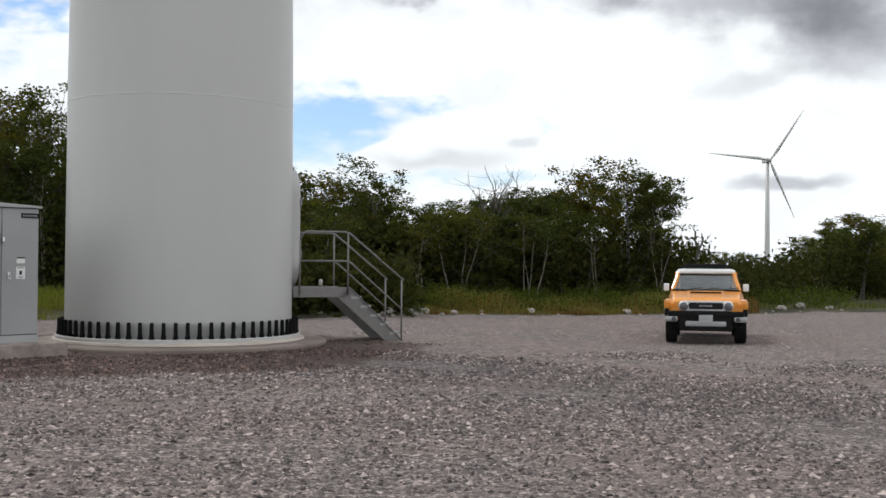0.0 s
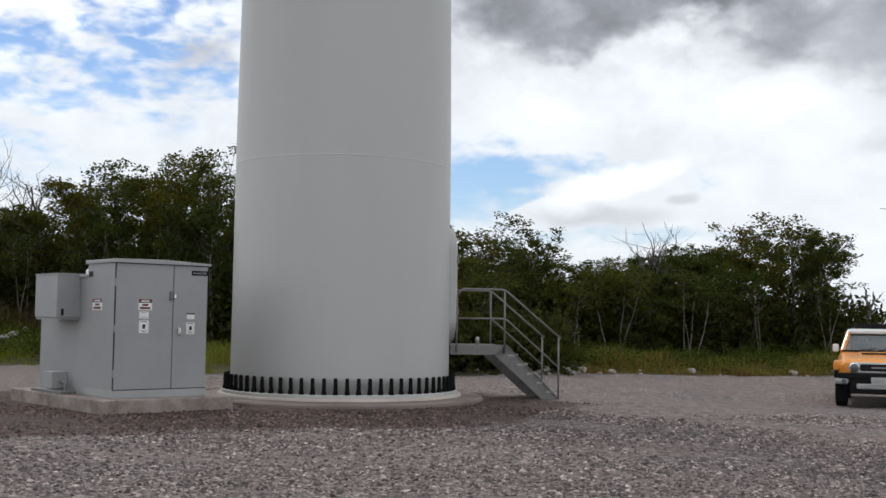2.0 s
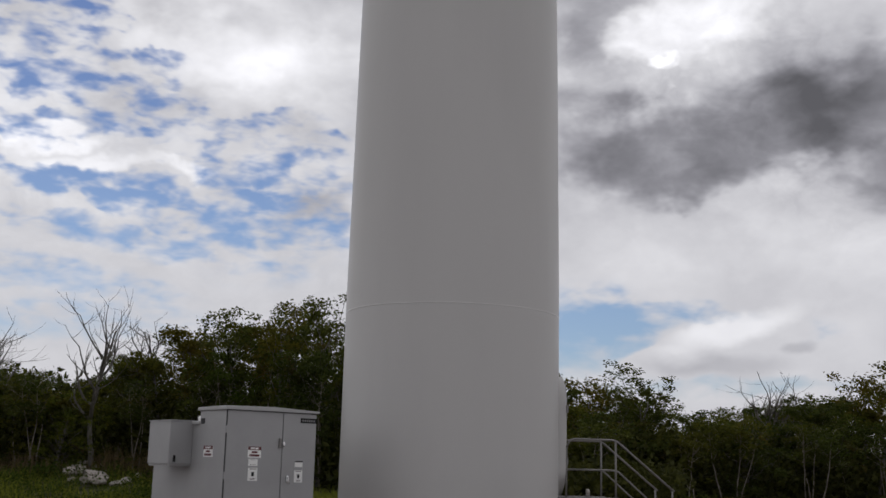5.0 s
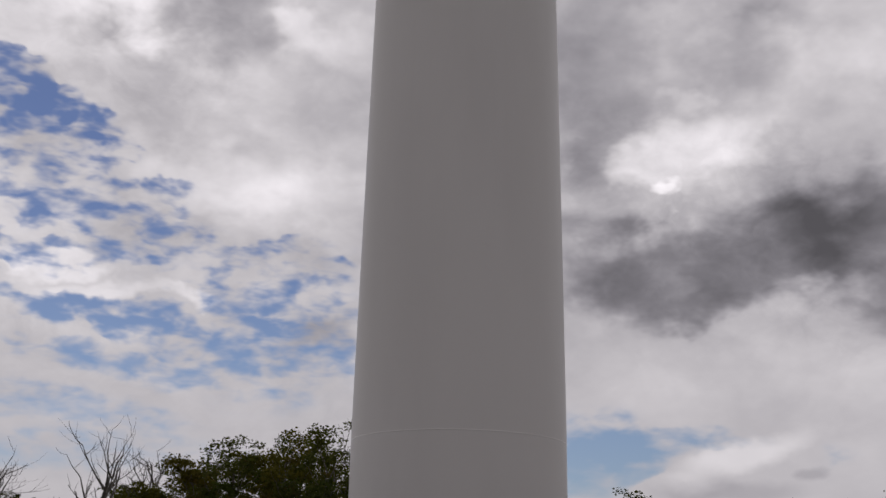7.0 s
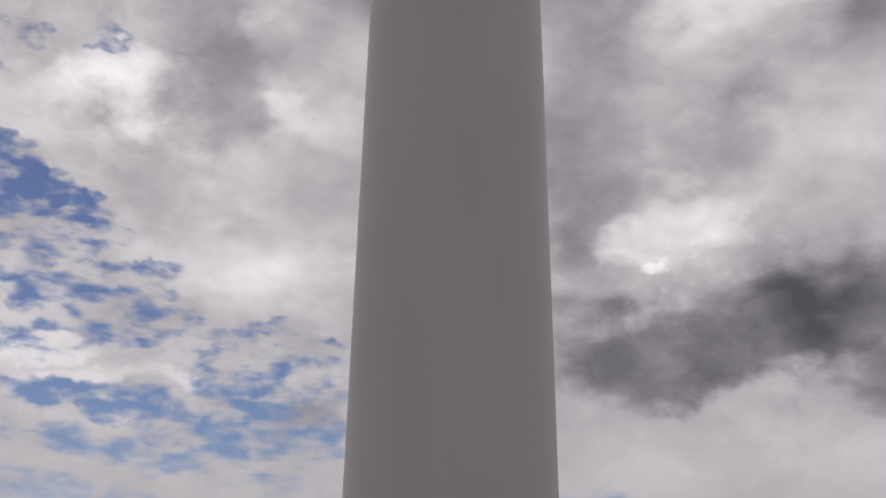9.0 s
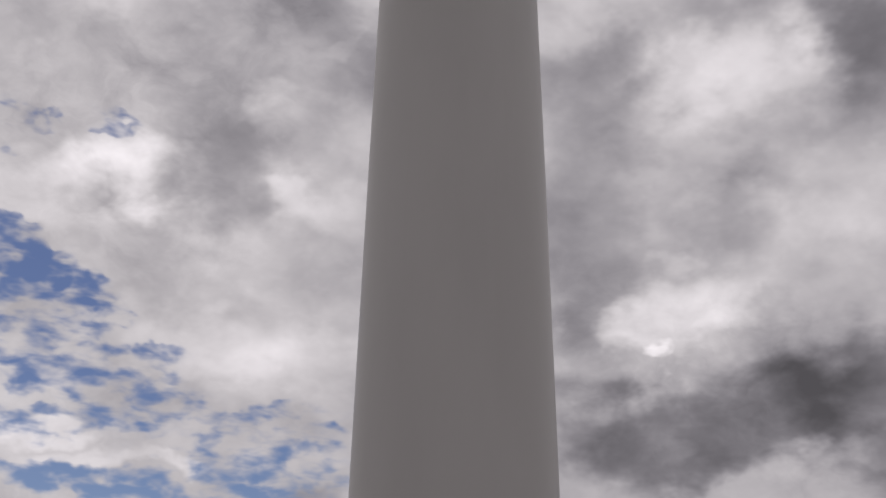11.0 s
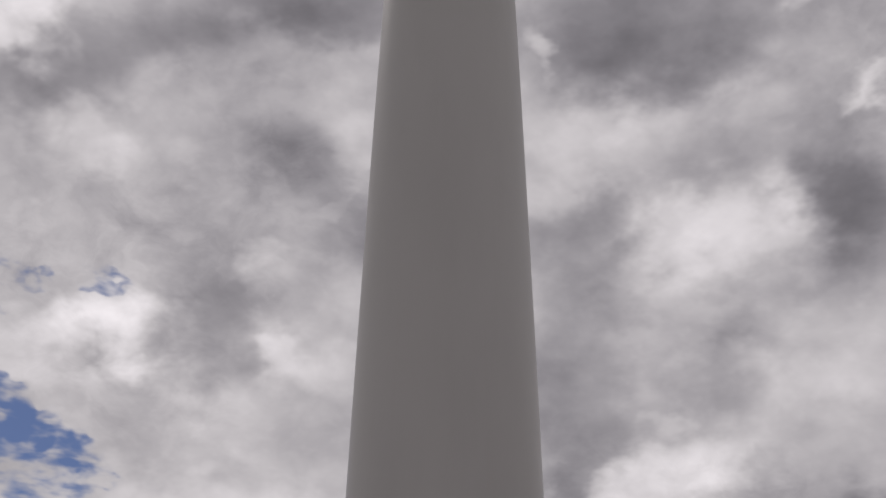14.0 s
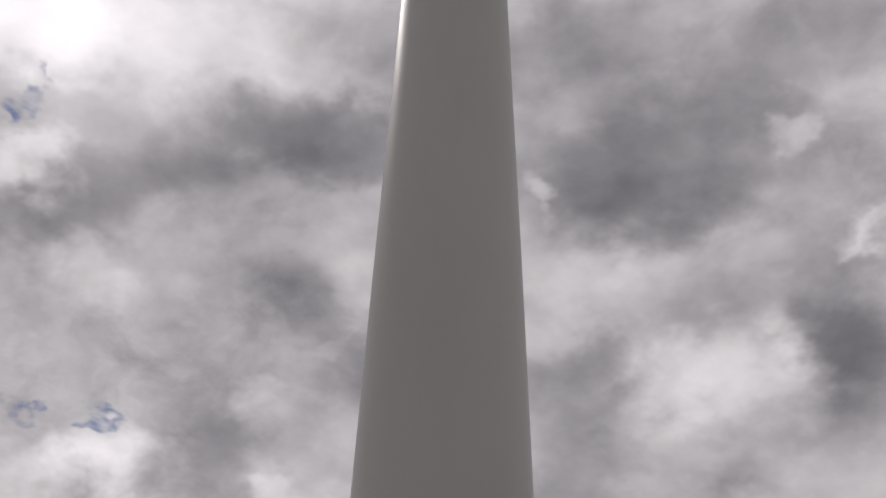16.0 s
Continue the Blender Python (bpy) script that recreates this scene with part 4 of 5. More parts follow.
def rounded2d(w, h, r, cx, cz):
    pts = []
    for sx, sz, a0 in ((1, 1, 0), (-1, 1, 90), (-1, -1, 180), (1, -1, 270)):
        for k in range(6):
            a = radians(a0 + 18 * k)
            pts.append((cx + sx * (w - r) + r * math.cos(a), cz + sz * (h - r) + r * math.sin(a)))
    return pts


build_car()


# ---- far wind turbine ----
def build_far_turbine():
    p = polar(-16.4, 915)
    z0 = ground_z(p.x, p.y)
    hub = 84.3
    t = thing("wind_turbine", pose(p.x, p.y, 0, 0, 0, 8), "white three-bladed wind turbine standing far behind the trees", "wind turbine")
    part("tower", lathe([(2.3, z0 - 1), (2.1, 10), (1.35, hub - 1.5)], 24), TOWER, t, smooth=True)
    part("nacelle", box(-1.7, 1.7, -3, 7, hub - 1.6, hub + 1.8, 0.5), TOWER, t)
    part("hub", lathe([(1.5, 0.0), (1.6, 1.2), (1.1, 2.4), (0.3, 3.1)], 20, m=pose(0, -3, hub, 90)), TOWER, t, smooth=True)
    for turn in (35, 155, 275):
        bm = bmesh.new()
        rows = []
        for k in range(15):
            s = k / 14
            chord = 0.9 + 1.5 * math.sin(min(1, s / 0.2) * math.pi / 2) if s < 0.2 else 2.5 * (1 - s) + 0.4
            thick = 0.9 if s < 0.1 else 0.5 * (1 - s) + 0.08
            y = -4.6 + 1.2 * s * s
            rows.append([bm.verts.new((x * chord, y + v * thick, 1.0 + s * 48)) for x, v in ((-0.3, 0), (0.1, -0.5), (0.7, 0), (0.1, 0.5))])
        for a, b in zip(rows, rows[1:]):
            for i in range(4):
                j = (i + 1) % 4
                bm.faces.new((a[i], a[j], b[j], b[i]))
        bm.faces.new(rows[0])
        bm.faces.new(rows[-1][::-1])
        bmesh.ops.transform(bm, matrix=Matrix.Translation((0, 0, hub)) @ Matrix.Rotation(radians(turn), 4, "Y"), verts=bm.verts)
        part("blade", bm, TOWER, t, smooth=True)


build_far_turbine()


# ---- trees ----
def leaf_mesh(name, centres, spread, count, size, mat, rng):
    """Many small folded leaves scattered in clumps round the given places."""
    c = np.array(centres)
    pick = c[rng.integers(0, len(c), count)]
    off = np.clip(rng.normal(size=(count, 3)), -1.7, 1.7) * spread
    at = pick + off
    ax = rng.normal(size=(count, 3))
    ax /= np.linalg.norm(ax, axis=1, keepdims=True)
    other = np.cross(ax, rng.normal(size=(count, 3)))
    other /= np.linalg.norm(other, axis=1, keepdims=True)
    lift = np.cross(ax, other)
    s = size * rng.uniform(0.6, 1.35, (count, 1))
    a = at - ax * s
    b = at + other * s * 0.55 + lift * s * 0.18
    d = at - other * s * 0.55 + lift * s * 0.18
    e = at + ax * s
    verts = np.stack([a, b, e, d], 1).reshape(-1, 3)
    k = np.arange(count)[:, None] * 4
    faces = (k + np.array([0, 1, 2])).tolist() + (k + np.array([0, 2, 3])).tolist()
    me = bpy.data.meshes.new(name)
    me.from_pydata(verts.tolist(), [], faces)
    me.materials.append(mat)
    return me


def branch_out(rng, start, way, length, radius, depth, bm, tips, bend=0.25, up=0.15):
    """One limb with its forks; collects the tips where leaves hang."""
    pts, p, d = [start.copy()], start.copy(), way.normalized()
    n = 5
    for i in range(n):
        d = (d + Vector(rng.normal(size=3)) * bend * 0.6 + Vector((0, 0, up))).normalized()
        p = p + d * length / n
        pts.append(p.copy())
    sweep(pts, [radius * (1 - 0.65 * i / n) for i in range(n + 1)], 6 if depth > 1 else 4, bm)
    if depth <= 1:
        tips += [q for q in pts[2:]]
    if depth == 0:
        return
    for k in range(3 if depth > 1 else 2):
        at = pts[int(rng.integers(2, n + 1))]
        side = (d + Vector(rng.normal(size=3)) * 0.75).normalized()
        branch_out(rng, at, side, length * rng.uniform(0.5, 0.75), radius * 0.45, depth - 1, bm, tips, bend, up)


def make_tree(seed, height, crown_low, width, leaves, size, mat, bark, thin=False, bare=False, stems=1):
    rng = np.random.default_rng(seed)
    t = new("tree")
    bm, tips = bmesh.new(), []
    for s in range(stems):
        base = Vector((rng.normal() * 0.25 * (stems > 1), rng.normal() * 0.25 * (stems > 1), -0.2))
        lean = Vector((rng.normal() * 0.07, rng.normal() * 0.07, 1)) if stems == 1 else Vector((rng.normal() * 0.16, rng.normal() * 0.16, 1))
        pts, p, d = [base.copy()], base.copy(), lean.normalized()
        n = 9
        for i in range(n):
            d = (d + Vector((rng.normal() * 0.07, rng.normal() * 0.07, 0.12))).normalized()
            p = p + d * (height * 0.86 / n)
            pts.append(p.copy())
        r0 = height * ((0.0058 if stems == 1 else 0.005) if thin else 0.015)
        sweep(pts, [r0 * (1 - 0.8 * i / n) for i in range(n + 1)], 8, bm)
        for i in range(1, n + 1):
            f = i / n
            if f < crown_low * 0.95:
                continue
            for k in range(2):
                a = rng.uniform(0, 2 * math.pi)
                mid = (crown_low + 1.02) / 2
                reach = width * (0.35 + 0.75 * math.sqrt(max(0.0, 1 - ((f - mid) / (1.06 - mid)) ** 2)))
                way = Vector((math.cos(a), math.sin(a), 0.35 + 0.9 * f * (1.8 if bare else 1)))
                branch_out(rng, pts[i], way, reach * rng.uniform(0.7, 1.15), r0 * (0.7 if bare else 0.42) * (1.1 - 0.6 * f), 2 if bare else 1, bm, tips, 0.16 if bare else 0.3, 0.2 if bare else 0.1)
        tips.append(pts[-1])
    part("trunk", bm, bark, t)
    if leaves:
        centres = [tuple(q + Vector(rng.normal(size=3)) * 0.18) for q in tips for _ in range(2)]
        centres = [centres[k] for k in rng.choice(len(centres), min(len(centres), leaves // 30), replace=False)]
        me = leaf_mesh("crown", centres, (0.19, 0.19, 0.13), leaves, size, mat, rng)
        crown = new("crown", me)
        crown.parent = t
    return t


def stand(proto, az, r, scale, turn, label, category="tree", group="trees round the yard", tall=1.0):
    p = polar(az, r)
    ob = copy_thing(proto, pose(p.x, p.y, ground_z(p.x, p.y) - 0.05, 0, 0, turn))
    ob.scale = (scale, scale, scale * tall)
    return tagged(ob, label, category, group)


def drop_proto(ob):
    for o in [*ob.children_recursive, ob]:
        bpy.data.objects.remove(o)


def plant_trees():
    oak = [make_tree(11 + i, 8.0, 0.35, 1.9, 5200, 0.085, LEAF, BARK) for i in range(4)]
    airy = [make_tree(31 + i, 8.5, 0.5, 2.1, 2200, 0.085, LEAF, BARK) for i in range(3)]
    slim = [make_tree(41 + i, 6.0, 0.62, 0.95, 900, 0.075, LEAF, PALE_BARK, thin=True, stems=1 + i) for i in range(3)]
    birch = [make_tree(51 + i, 7.0, 0.5, 1.2, 1500, 0.075, LEAF_LIGHT, PALE_BARK, thin=True, stems=2 + i % 2) for i in range(3)]
    bushy = [make_tree(71 + i, 5.0, 0.08, 1.7, 5200, 0.09, LEAF_LIGHT if i == 1 else LEAF, BARK, stems=3) for i in range(3)]
    bare = [make_tree(91 + i, 9.0, 0.42, 2.7, 0, 0, LEAF, BARK, bare=True) for i in range(2)]
    rng = np.random.default_rng(5)
    # crown line: degrees left, degrees up
    LINE = [(-24, 2.7), (-21.8, 2.6), (-20, 2.3), (-18.3, 1.5), (-12.6, 2.6), (-11.8, 4.0), (-10.5, 5.2), (-9, 4.6), (-7.4, 4.5), (-6.5, 3.9), (-5.4, 4.0), (-3, 4.0), (0, 3.4), (2.6, 3.2),
            (4.3, 4.4), (6, 4.2), (10, 5.0), (15, 6.5), (18.7, 7.6), (21, 8.0), (23.2, 7.2), (25.6, 6.3), (28, 5.5), (30.5, 4.6), (33, 4.4), (38, 5.5), (44, 6.0)]

    def crown_el(az):
        for (a, e0), (b, e1) in zip(LINE, LINE[1:]):
            if a <= az <= b:
                return e0 + (e1 - e0) * (az - a) / (b - a)
        return 4.0

    def fit(proto_h, az, r, el):
        p = polar(az, r)
        return 0.93 * (1.55 + math.tan(radians(el)) * r - ground_z(p.x, p.y)) / proto_h

    # three rows along the rim, the back ones filling the gaps
    for row, back in enumerate((7.5, 12.0, 17.0)):
        az = -24.0 + row * 0.7
        while az < 44:
            if -18.2 < az < -10.6:
                az += 0.8
                continue
            r = edge(az) + back + rng.uniform(-1.5, 1.5)
            el = crown_el(az) * rng.uniform(0.86, 1.0)
            kind = rng.random()
            if row == 0 and kind < 0.34:
                pro, h, label = birch[int(rng.integers(3))], 7.0, "slender pale-barked tree with thin green leaves"
                el *= 0.92
            elif kind < 0.5 and row > 0:
                pro, h, label = airy[int(rng.integers(3))], 8.3, "tall thin-crowned broadleaf tree against the sky"
            elif row == 0 and kind < 0.66:
                pro, h, label = bushy[int(rng.integers(3))], 5.2, "bushy young tree leafy down to the grass"
                el *= 0.72
            else:
                pro, h, label = oak[int(rng.integers(4))], 8.0, "dark green broadleaf tree at the rim of the yard"
            s = fit(h, az, r, el)
            wide = min(1.25, max(0.75, s))
            stand(pro, az, r, wide, rng.uniform(0, 360), label, tall=s / wide)
            az += rng.uniform(1.2, 2.0) * (1.0 if row == 0 else 0.95)
    # single trees whose outlines stand against the sky
    for az, el, back, pro, h, label in ((4.3, 5.4, 9, airy[0], 8.6, "tall open-crowned oak above its neighbours"), (5.6, 4.8, 10, airy[2], 8.6, "tall open-crowned oak above its neighbours"),
                                        (-9.7, 5.8, 9, airy[1], 8.6, "tall open-crowned tree above its neighbours"), (-10.1, 4.9, 8, airy[0], 8.6, "tall open-crowned tree above its neighbours"),
                                        (-7.4, 5.0, 9, airy[2], 8.6, "thin tree with sparse top leaves"), (-5.4, 4.3, 8, airy[1], 8.6, "thin tree with sparse top leaves"),
                                        (21.0, 8.6, 8, airy[1], 8.6, "tall open-crowned oak above its neighbours"), (19.2, 8.3, 8, airy[2], 8.6, "tall open-crowned oak above its neighbours"),
                                        (23.2, 7.7, 8, airy[0], 8.6, "tall open-crowned oak above its neighbours"), (25.5, 6.8, 9, oak[1], 8.0, "dark green broadleaf tree at the rim of the yard"),
                                        (-20.2, 2.5, 26, oak[2], 8.0, "round-crowned broadleaf tree by the far rim"), (-21.8, 2.8, 22, oak[0], 8.0, "round-crowned broadleaf tree by the far rim"),
                                        (29.9, 7.7, 5.5, bare[0], 9.6, "leafless dead tree with spread grey branches"), (28.8, 7.0, 9, bare[1], 9.6, "leafless dead tree with spread grey branches"),
                                        (33.4, 6.2, 9, bare[1], 9.6, "leafless dead tree with spread grey branches"), (-3.2, 4.6, 9, bare[0], 9.6, "leafless dead tree with fine grey twigs"),
                                        (-4.2, 4.4, 10, bare[1], 9.6, "leafless dead tree with fine grey twigs"), (8.0, 4.6, 9, oak[3], 8.0, "dark green broadleaf tree at the rim of the yard")):
        r = edge(az) + back
        s = fit(h, az, r, el)
        wide = min(1.25, max(0.9, s))
        stand(pro, az, r, wide, rng.uniform(0, 360), label, tall=s / wide)
    # pale slender stems in front of the dark wood
    for k, (az, el, back) in enumerate(((6.6, 2.6, 4.5), (5.9, 3.0, 5.0), (0.7, 2.4, 5.0), (-0.8, 3.4, 5.2), (-1.6, 3.2, 5.4), (-4.6, 3.4, 5.5), (-5.1, 3.0, 5.0), (-8.2, 3.0, 6.0), (32.4, 4.6, 6.0), (33.4, 4.2, 6.5),
                                        (24.6, 5.6, 6.0), (27.8, 4.6, 6.0), (31.6, 3.6, 6.0), (18.9, 5.8, 7.0), (-11.0, 2.8, 6.0), (-20.6, 1.6, 7.0))):
        r = edge(az) + back
        s = fit(6.0, az, r, el)
        stand(slim[k % 3], az, r, 1.0, rng.uniform(0, 360), "slender pale-stemmed tree before the dark wood", tall=s)
    # low far wood seen through the gap behind the car
    az = -19.5
    while az < -11:
        r = rng.uniform(120, 170)
        s = fit(8.0, az, r, 0.62 + 0.25 * rng.random())
        stand(oak[int(rng.integers(4))], az, r, s, rng.uniform(0, 360), "broadleaf tree of the far wood", group="far wood", tall=1.0)
        az += rng.uniform(0.7, 1.1)
    for p in oak + airy + slim + birch + bushy + bare:
        drop_proto(p)


plant_trees()


def build_snag():
    """A short dead trunk with two broken limbs."""
    p = polar(-13.1, edge(-13.1) + 6)
    t = thing("dead_tree", pose(p.x, p.y, ground_z(p.x, p.y)), "short dark dead trunk with two broken limbs", "tree", "trees round the yard")
    part("trunk", sweep([(0, 0, -0.2), (0.04, 0, 0.9), (-0.03, 0, 1.8), (0.06, 0.02, 2.35)], [0.1, 0.085, 0.07, 0.06], 8), BARK, t)
    part("limb", sweep([(0.04, 0, 2.2), (-0.12, 0, 2.55), (-0.1, 0, 2.9), (-0.2, 0, 3.02)], [0.055, 0.045, 0.038, 0.02], 7), BARK, t)
    part("limb", sweep([(0.04, 0, 2.15), (0.2, 0, 2.5), (0.16, 0, 2.85)], [0.05, 0.04, 0.02], 7), BARK, t)
    part("twig", sweep([(0.16, 0, 2.45), (0.4, 0, 2.6), (0.55, 0, 2.85)], [0.02, 0.014, 0.007], 5), BARK, t)


build_snag()


def scatter(name, places, label, category, mat, count_each, size, spread, seed):
    """Undergrowth: leaves in low mounds, too many to count."""
    rng = np.random.default_rng(seed)
    me = leaf_mesh(name, places, spread, count_each * len(places), size, mat, rng)
    return tagged(new(name, me), label, category, kind="stuff")


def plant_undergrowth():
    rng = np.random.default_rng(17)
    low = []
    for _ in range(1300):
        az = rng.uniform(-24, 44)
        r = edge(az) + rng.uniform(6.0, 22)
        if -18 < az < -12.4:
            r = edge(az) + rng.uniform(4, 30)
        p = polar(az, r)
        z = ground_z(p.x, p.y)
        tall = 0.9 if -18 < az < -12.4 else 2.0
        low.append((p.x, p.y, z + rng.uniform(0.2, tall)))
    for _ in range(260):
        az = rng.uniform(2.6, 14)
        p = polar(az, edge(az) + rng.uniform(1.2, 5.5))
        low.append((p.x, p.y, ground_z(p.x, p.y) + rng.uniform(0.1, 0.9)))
    # back mounds of the same darkened leaves, painting the wood's shaded inside
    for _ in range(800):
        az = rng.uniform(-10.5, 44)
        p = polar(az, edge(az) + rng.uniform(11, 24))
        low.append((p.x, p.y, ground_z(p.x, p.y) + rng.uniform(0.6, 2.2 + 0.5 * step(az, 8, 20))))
    scatter("undergrowth", low, "leafy undergrowth between the trunks, coloured dark for the shade under the crowns", "undergrowth", LEAF_SHADED, 90, 0.13, (0.75, 0.75, 0.5), 3)
    # grass and weeds as bent blades
    def blades(name, count, az0, az1, out0, out1, high0, high1, mat, label, thin=0.011):
        verts, faces = [], []
        for _ in range(count):
            az = rng.uniform(az0, az1)
            r = edge(az) + out0 + (out1 - out0) * rng.random() ** 1.3
            p = polar(az, r)
            if noise.noise((p.x * 0.45, p.y * 0.45, 5)) < rng.uniform(-0.55, 0.25):
                continue
            z = ground_z(p.x, p.y) - 0.02
            h = rng.uniform(high0, high1) * (0.8 + 0.9 * noise.noise((p.x * 0.7, p.y * 0.7, 9))) * min(1.0, 0.35 + (r - edge(az)) * 0.4)
            a = rng.uniform(0, 6.28)
            side = Vector((math.cos(a), math.sin(a), 0)) * thin
            lean = Vector((rng.normal() * 0.25, rng.normal() * 0.25, 0)) * h
            b = len(verts)
            base = Vector((p.x, p.y, z))
            verts += [base - side, base + side, base + lean * 0.35 + side * 0.8 + Vector((0, 0, h * 0.6)), base + lean * 0.35 - side * 0.8 + Vector((0, 0, h * 0.6)), base + lean + Vector((0, 0, h))]
            faces += [(b, b + 1, b + 2, b + 3), (b + 3, b + 2, b + 4)]
        me = bpy.data.meshes.new(name)
        me.from_pydata([tuple(v) for v in verts], [], faces)
        me.materials.append(mat)
        tagged(new(name, me), label, "grass", kind="stuff")
    # broad-leaved weeds and seedlings standing in the grass
    tufts = []
    for _ in range(230):
        az = rng.uniform(-20, 1.5)
        p = polar(az, edge(az) + rng.uniform(0.6, 6.5))
        tufts.append((p.x, p.y, ground_z(p.x, p.y) + rng.uniform(0.05, 0.55)))
    scatter("rim_weeds", tufts, "low leafy green weeds along the rim of the gravel", "weeds", LEAF_LIGHT, 60, 0.05, (0.28, 0.28, 0.16), 6)
    tufts = []
    for _ in range(260):
        az = rng.uniform(20, 44)
        p = polar(az, edge(az) + rng.uniform(1.0, 7))
        tufts.append((p.x, p.y, ground_z(p.x, p.y) + rng.uniform(0.05, 0.4)))
    scatter("bank_weeds", tufts, "leafy green weeds on the grassy bank", "weeds", LEAF_LIGHT, 60, 0.05, (0.3, 0.3, 0.14), 7)
    blades("long_grass", 17000, -13, 0.6, 0.2, 6, 0.12, 0.62, GRASS, "tall green and straw-coloured grass along the gravel")
    blades("bank_grass", 34000, 14, 44, 0.0, 7, 0.15, 0.5, GRASS_GREEN, "green grass on the low bank")
    blades("sparse_grass", 900, 2, 14, 0.8, 5, 0.1, 0.35, GRASS, "sparse grass behind the gravel")
    blades("rim_grass", 5000, -24, -13, 1.0, 7, 0.1, 0.35, GRASS, "short grass at the rim of the gravel")
    blades("dry_weeds", 9000, 22, 44, 5, 11, 0.4, 1.0, WEED, "brown dry weeds on top of the bank", 0.014)
    blades("rusty_weeds", 13000, -16, 0.6, 0.1, 4.5, 0.1, 0.55, WEED, "reddish dry weeds among the grass", 0.012)


plant_undergrowth()


# ---- boulders along the rim ----
def boulder_mesh(seed):
    bm = bmesh.new()
    bmesh.ops.create_icosphere(bm, subdivisions=3, radius=1)
    rng = np.random.default_rng(seed)
    cuts = [(Vector(rng.normal(size=3)).normalized(), rng.uniform(0.55, 0.85)) for _ in range(9)]
    for v in bm.verts:
        for n, d in cuts:
            over = v.co.dot(n) - d
            if over > 0:
                v.co -= n * over * 0.9
        v.co *= 1 + 0.1 * noise.noise(v.co * 2.3 + Vector((seed, 0, 0)))
        v.co.z *= 0.7
    me = bpy.data.meshes.new("boulder")
    bm.to_mesh(me)
    bm.free()
    me.materials.append(ROCK)
    return me


def lay_boulders():
    shapes = [boulder_mesh(s) for s in (1, 2, 3, 4)]
    rows = [(29.9, 4.5, 0.46), (28.2, 4.3, 0.32), (30.1, 6.5, 0.4), (29.3, 6.0, 0.3), (27.7, 5.2, 0.3), (31.2, 6.6, 0.45),
            (-4.8, 0.6, 0.3), (-9.7, 0.3, 0.27), (-18.0, 1.0, 0.34), (-19.3, 1.2, 0.24), (-1.0, 0.3, 0.22), (1.3, 0.6, 0.3), (2.4, 0.7, 0.25), (3.6, 0.5, 0.28), (-17.1, 0.9, 0.28), (0.5, 0.4, 0.28)]
    rng = np.random.default_rng(8)
    rows += [(rng.uniform(-0.5, 7.5), rng.uniform(-0.3, 0.9), rng.uniform(0.08, 0.2)) for _ in range(18)]
    rows += [(rng.uniform(-22, 0), rng.uniform(-0.4, 1.2), rng.uniform(0.07, 0.16)) for _ in range(16)]
    rows += [(rng.uniform(28.4, 31), rng.uniform(3.8, 6.6), rng.uniform(0.2, 0.5)) for _ in range(16)]
    for i, (az, out, size) in enumerate(rows):
        p = polar(az, edge(az) + out)
        ob = new("boulder", shapes[i % 4])
        size *= 0.72
        ob.matrix_world = pose(p.x, p.y, ground_z(p.x, p.y) + size * (0.5 if az > 26 else 0.25), 0, 0, i * 77) @ Matrix.Diagonal((size, size * 0.85, size, 1))
        tagged(ob, "pale grey broken boulder lying at the grassy rim", "boulder", "boulders at the rim")


lay_boulders()


# ---- loose stones on the near gravel ----
def soil_away(x, y):
    """Distance from the line of dark backfill under pad and tower."""
    p, a, b = Vector((x, y)), Vector((-9.0, 18.0)), Vector((-5.0, 20.4))
    h = min(1.0, max(0.0, (p - a).dot(b - a) / (b - a).length_squared))
    return (p - a - (b - a) * h).length


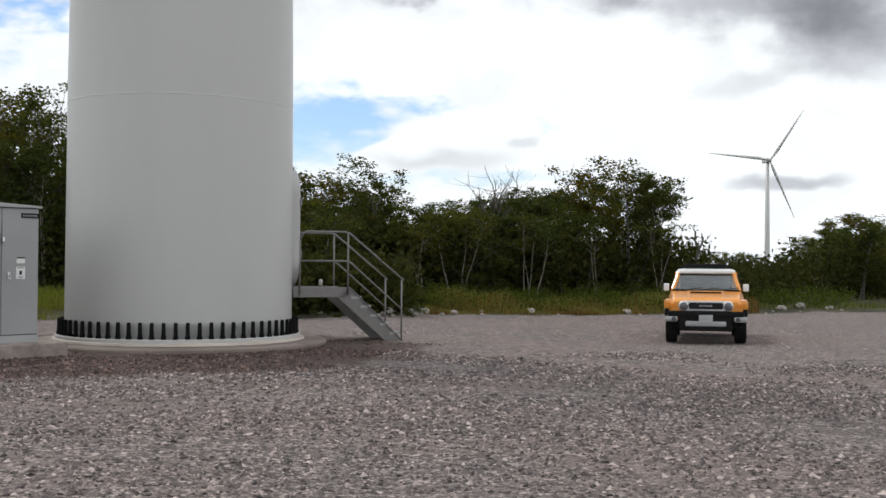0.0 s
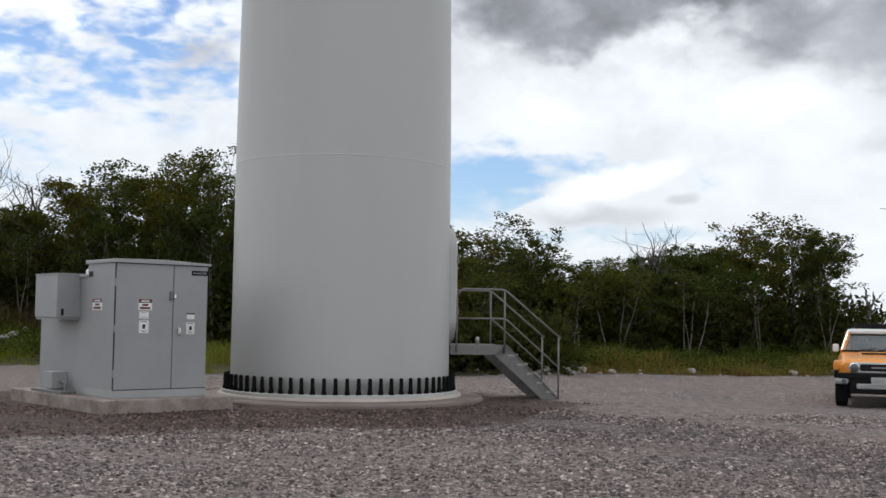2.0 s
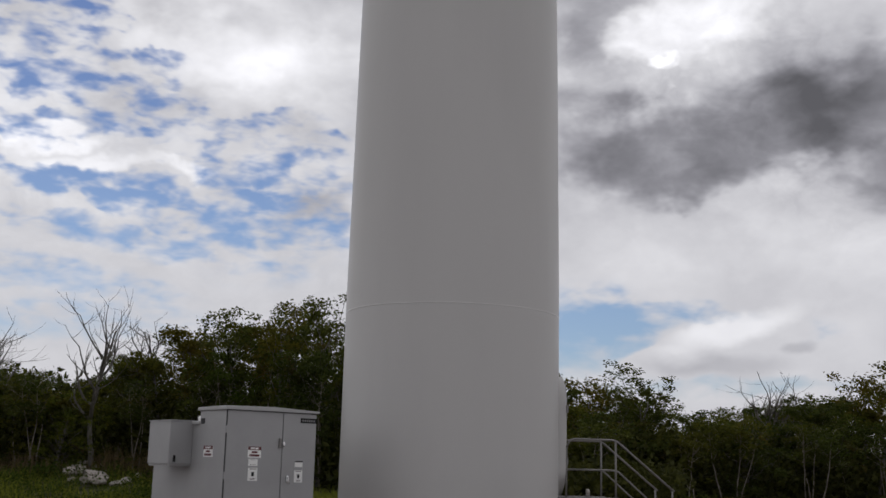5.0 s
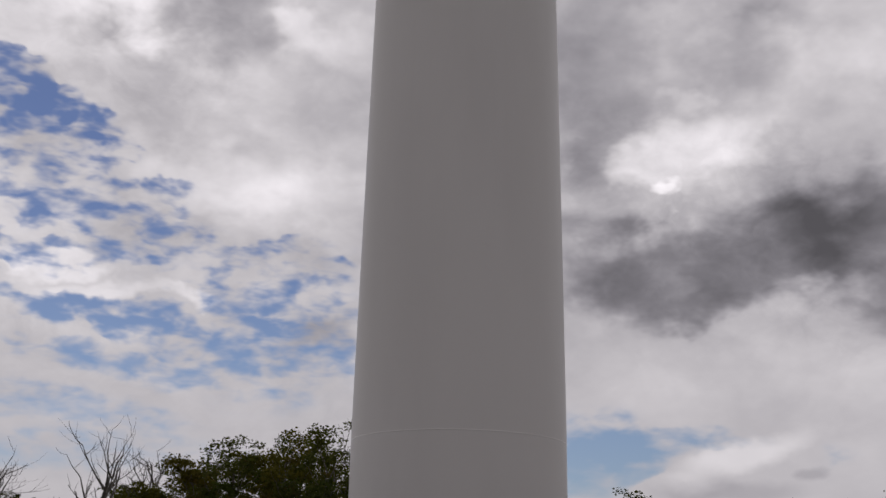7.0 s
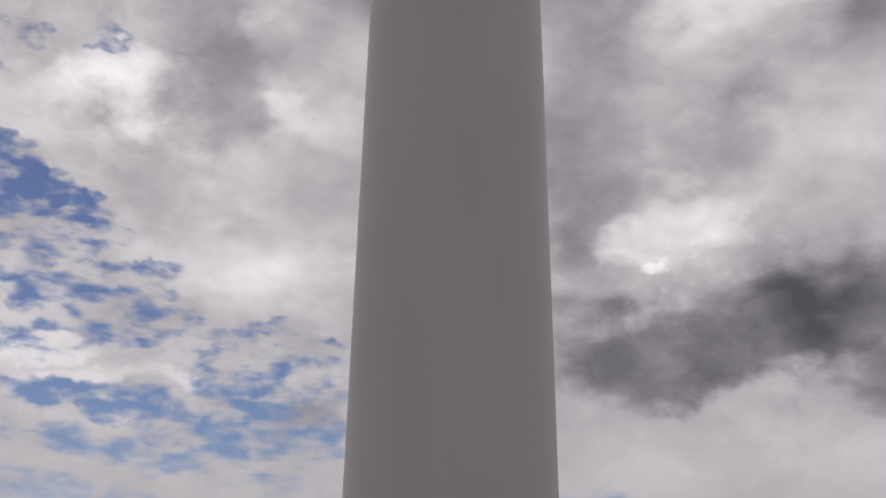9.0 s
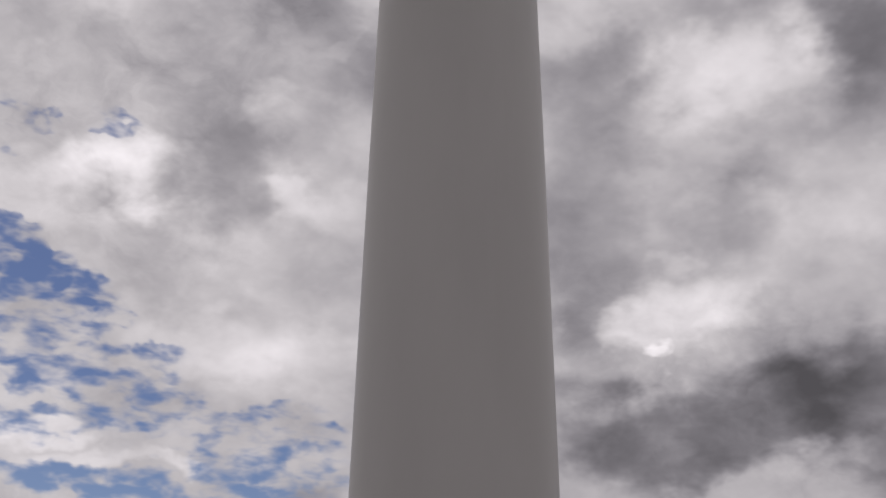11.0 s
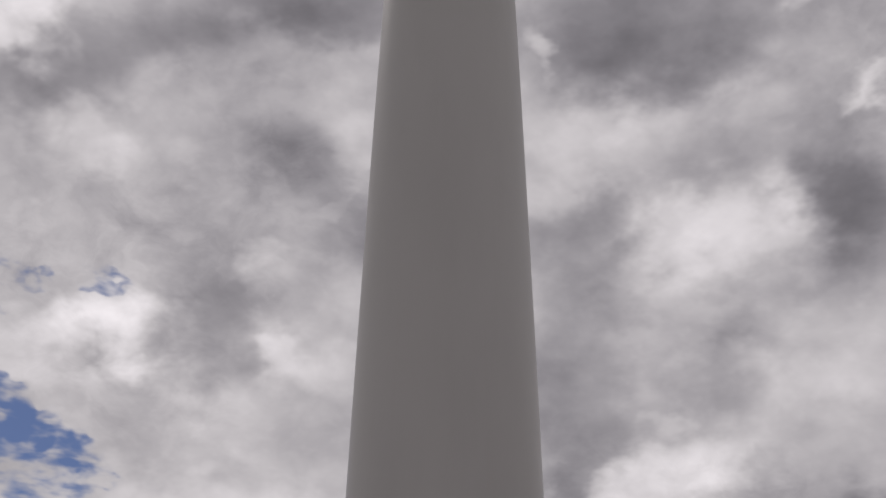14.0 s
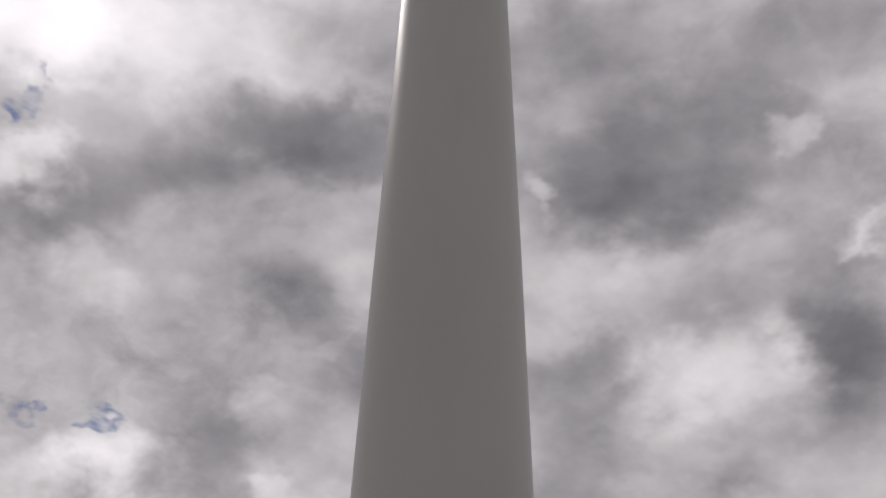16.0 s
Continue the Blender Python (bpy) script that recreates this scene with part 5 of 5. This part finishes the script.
def strew_stones():
    rng = np.random.default_rng(23)
    ico = np.array([(1, 0, 0), (-1, 0, 0), (0, 1, 0), (0, -1, 0), (0, 0, 1), (0, 0, -1)], float)
    tri = np.array([(0, 2, 4), (2, 1, 4), (1, 3, 4), (3, 0, 4), (2, 0, 5), (1, 2, 5), (3, 1, 5), (0, 3, 5)])
    count = 150000
    az = np.radians(rng.uniform(-25, 40, count))
    r = np.sqrt(rng.uniform(7.0 ** 2, 27.0 ** 2, count))
    x, y = -np.sin(az) * r, np.cos(az) * r
    keep = np.array([noise.noise((a * 0.35, b * 0.6, 2)) > rng.uniform(-0.6, 0.15) + 1.1 * step(math.hypot(a, b), 15, 28) and math.hypot(a - TX, b - TY) > 2.9 for a, b in zip(x, y)])
    x, y = x[keep], y[keep]
    count = len(x)
    size = (0.008 + 0.02 * rng.random(count) ** 2.0) * (0.85 + 0.022 * r[keep])
    z = np.array([ground_z(a, b) for a, b in zip(x, y)]) + size * 0.15
    ang = rng.uniform(0, 6.28, count)
    shape = (ico[None] * rng.uniform(0.7, 1.3, (count, 6, 1)) + rng.normal(size=(count, 6, 3)) * 0.28) * np.stack([size * rng.uniform(0.8, 1.4, count), size, size * rng.uniform(0.45, 0.85, count)], 1)[:, None]
    co, si = np.cos(ang)[:, None], np.sin(ang)[:, None]
    vx = shape[..., 0] * co - shape[..., 1] * si + x[:, None]
    vy = shape[..., 0] * si + shape[..., 1] * co + y[:, None]
    vz = shape[..., 2] + z[:, None]
    verts = np.stack([vx, vy, vz], -1)
    inside = np.array([soil_away(a, b) < 4.75 + 1.6 * noise.noise((a * 0.7, b * 0.7, 4)) for a, b in zip(x, y)])
    on_pad = np.array([-0.4 < (Vector((a, b, 0)) - CAB.translation).dot(U) < W + 0.4 and -0.4 < (Vector((a, b, 0)) - CAB.translation).dot(V) < BACK + 0.45 for a, b in zip(x, y)])
    for name, pick, mat, label in (("loose_stones", ~inside & ~on_pad, STONE, "loose crushed grey stones lying on the gravel"),
                                   ("backfill_stones", inside & ~on_pad, SOIL_STONE, "dark brown broken stones in the backfill round the foundation")):
        v = verts[pick]
        faces = (tri[None] + 6 * np.arange(len(v))[:, None, None]).reshape(-1, 3)
        me = bpy.data.meshes.new(name)
        me.from_pydata(v.reshape(-1, 3).tolist(), [], faces.tolist())
        me.materials.append(mat)
        tagged(new(name, me), label, "stones", kind="stuff")


strew_stones()
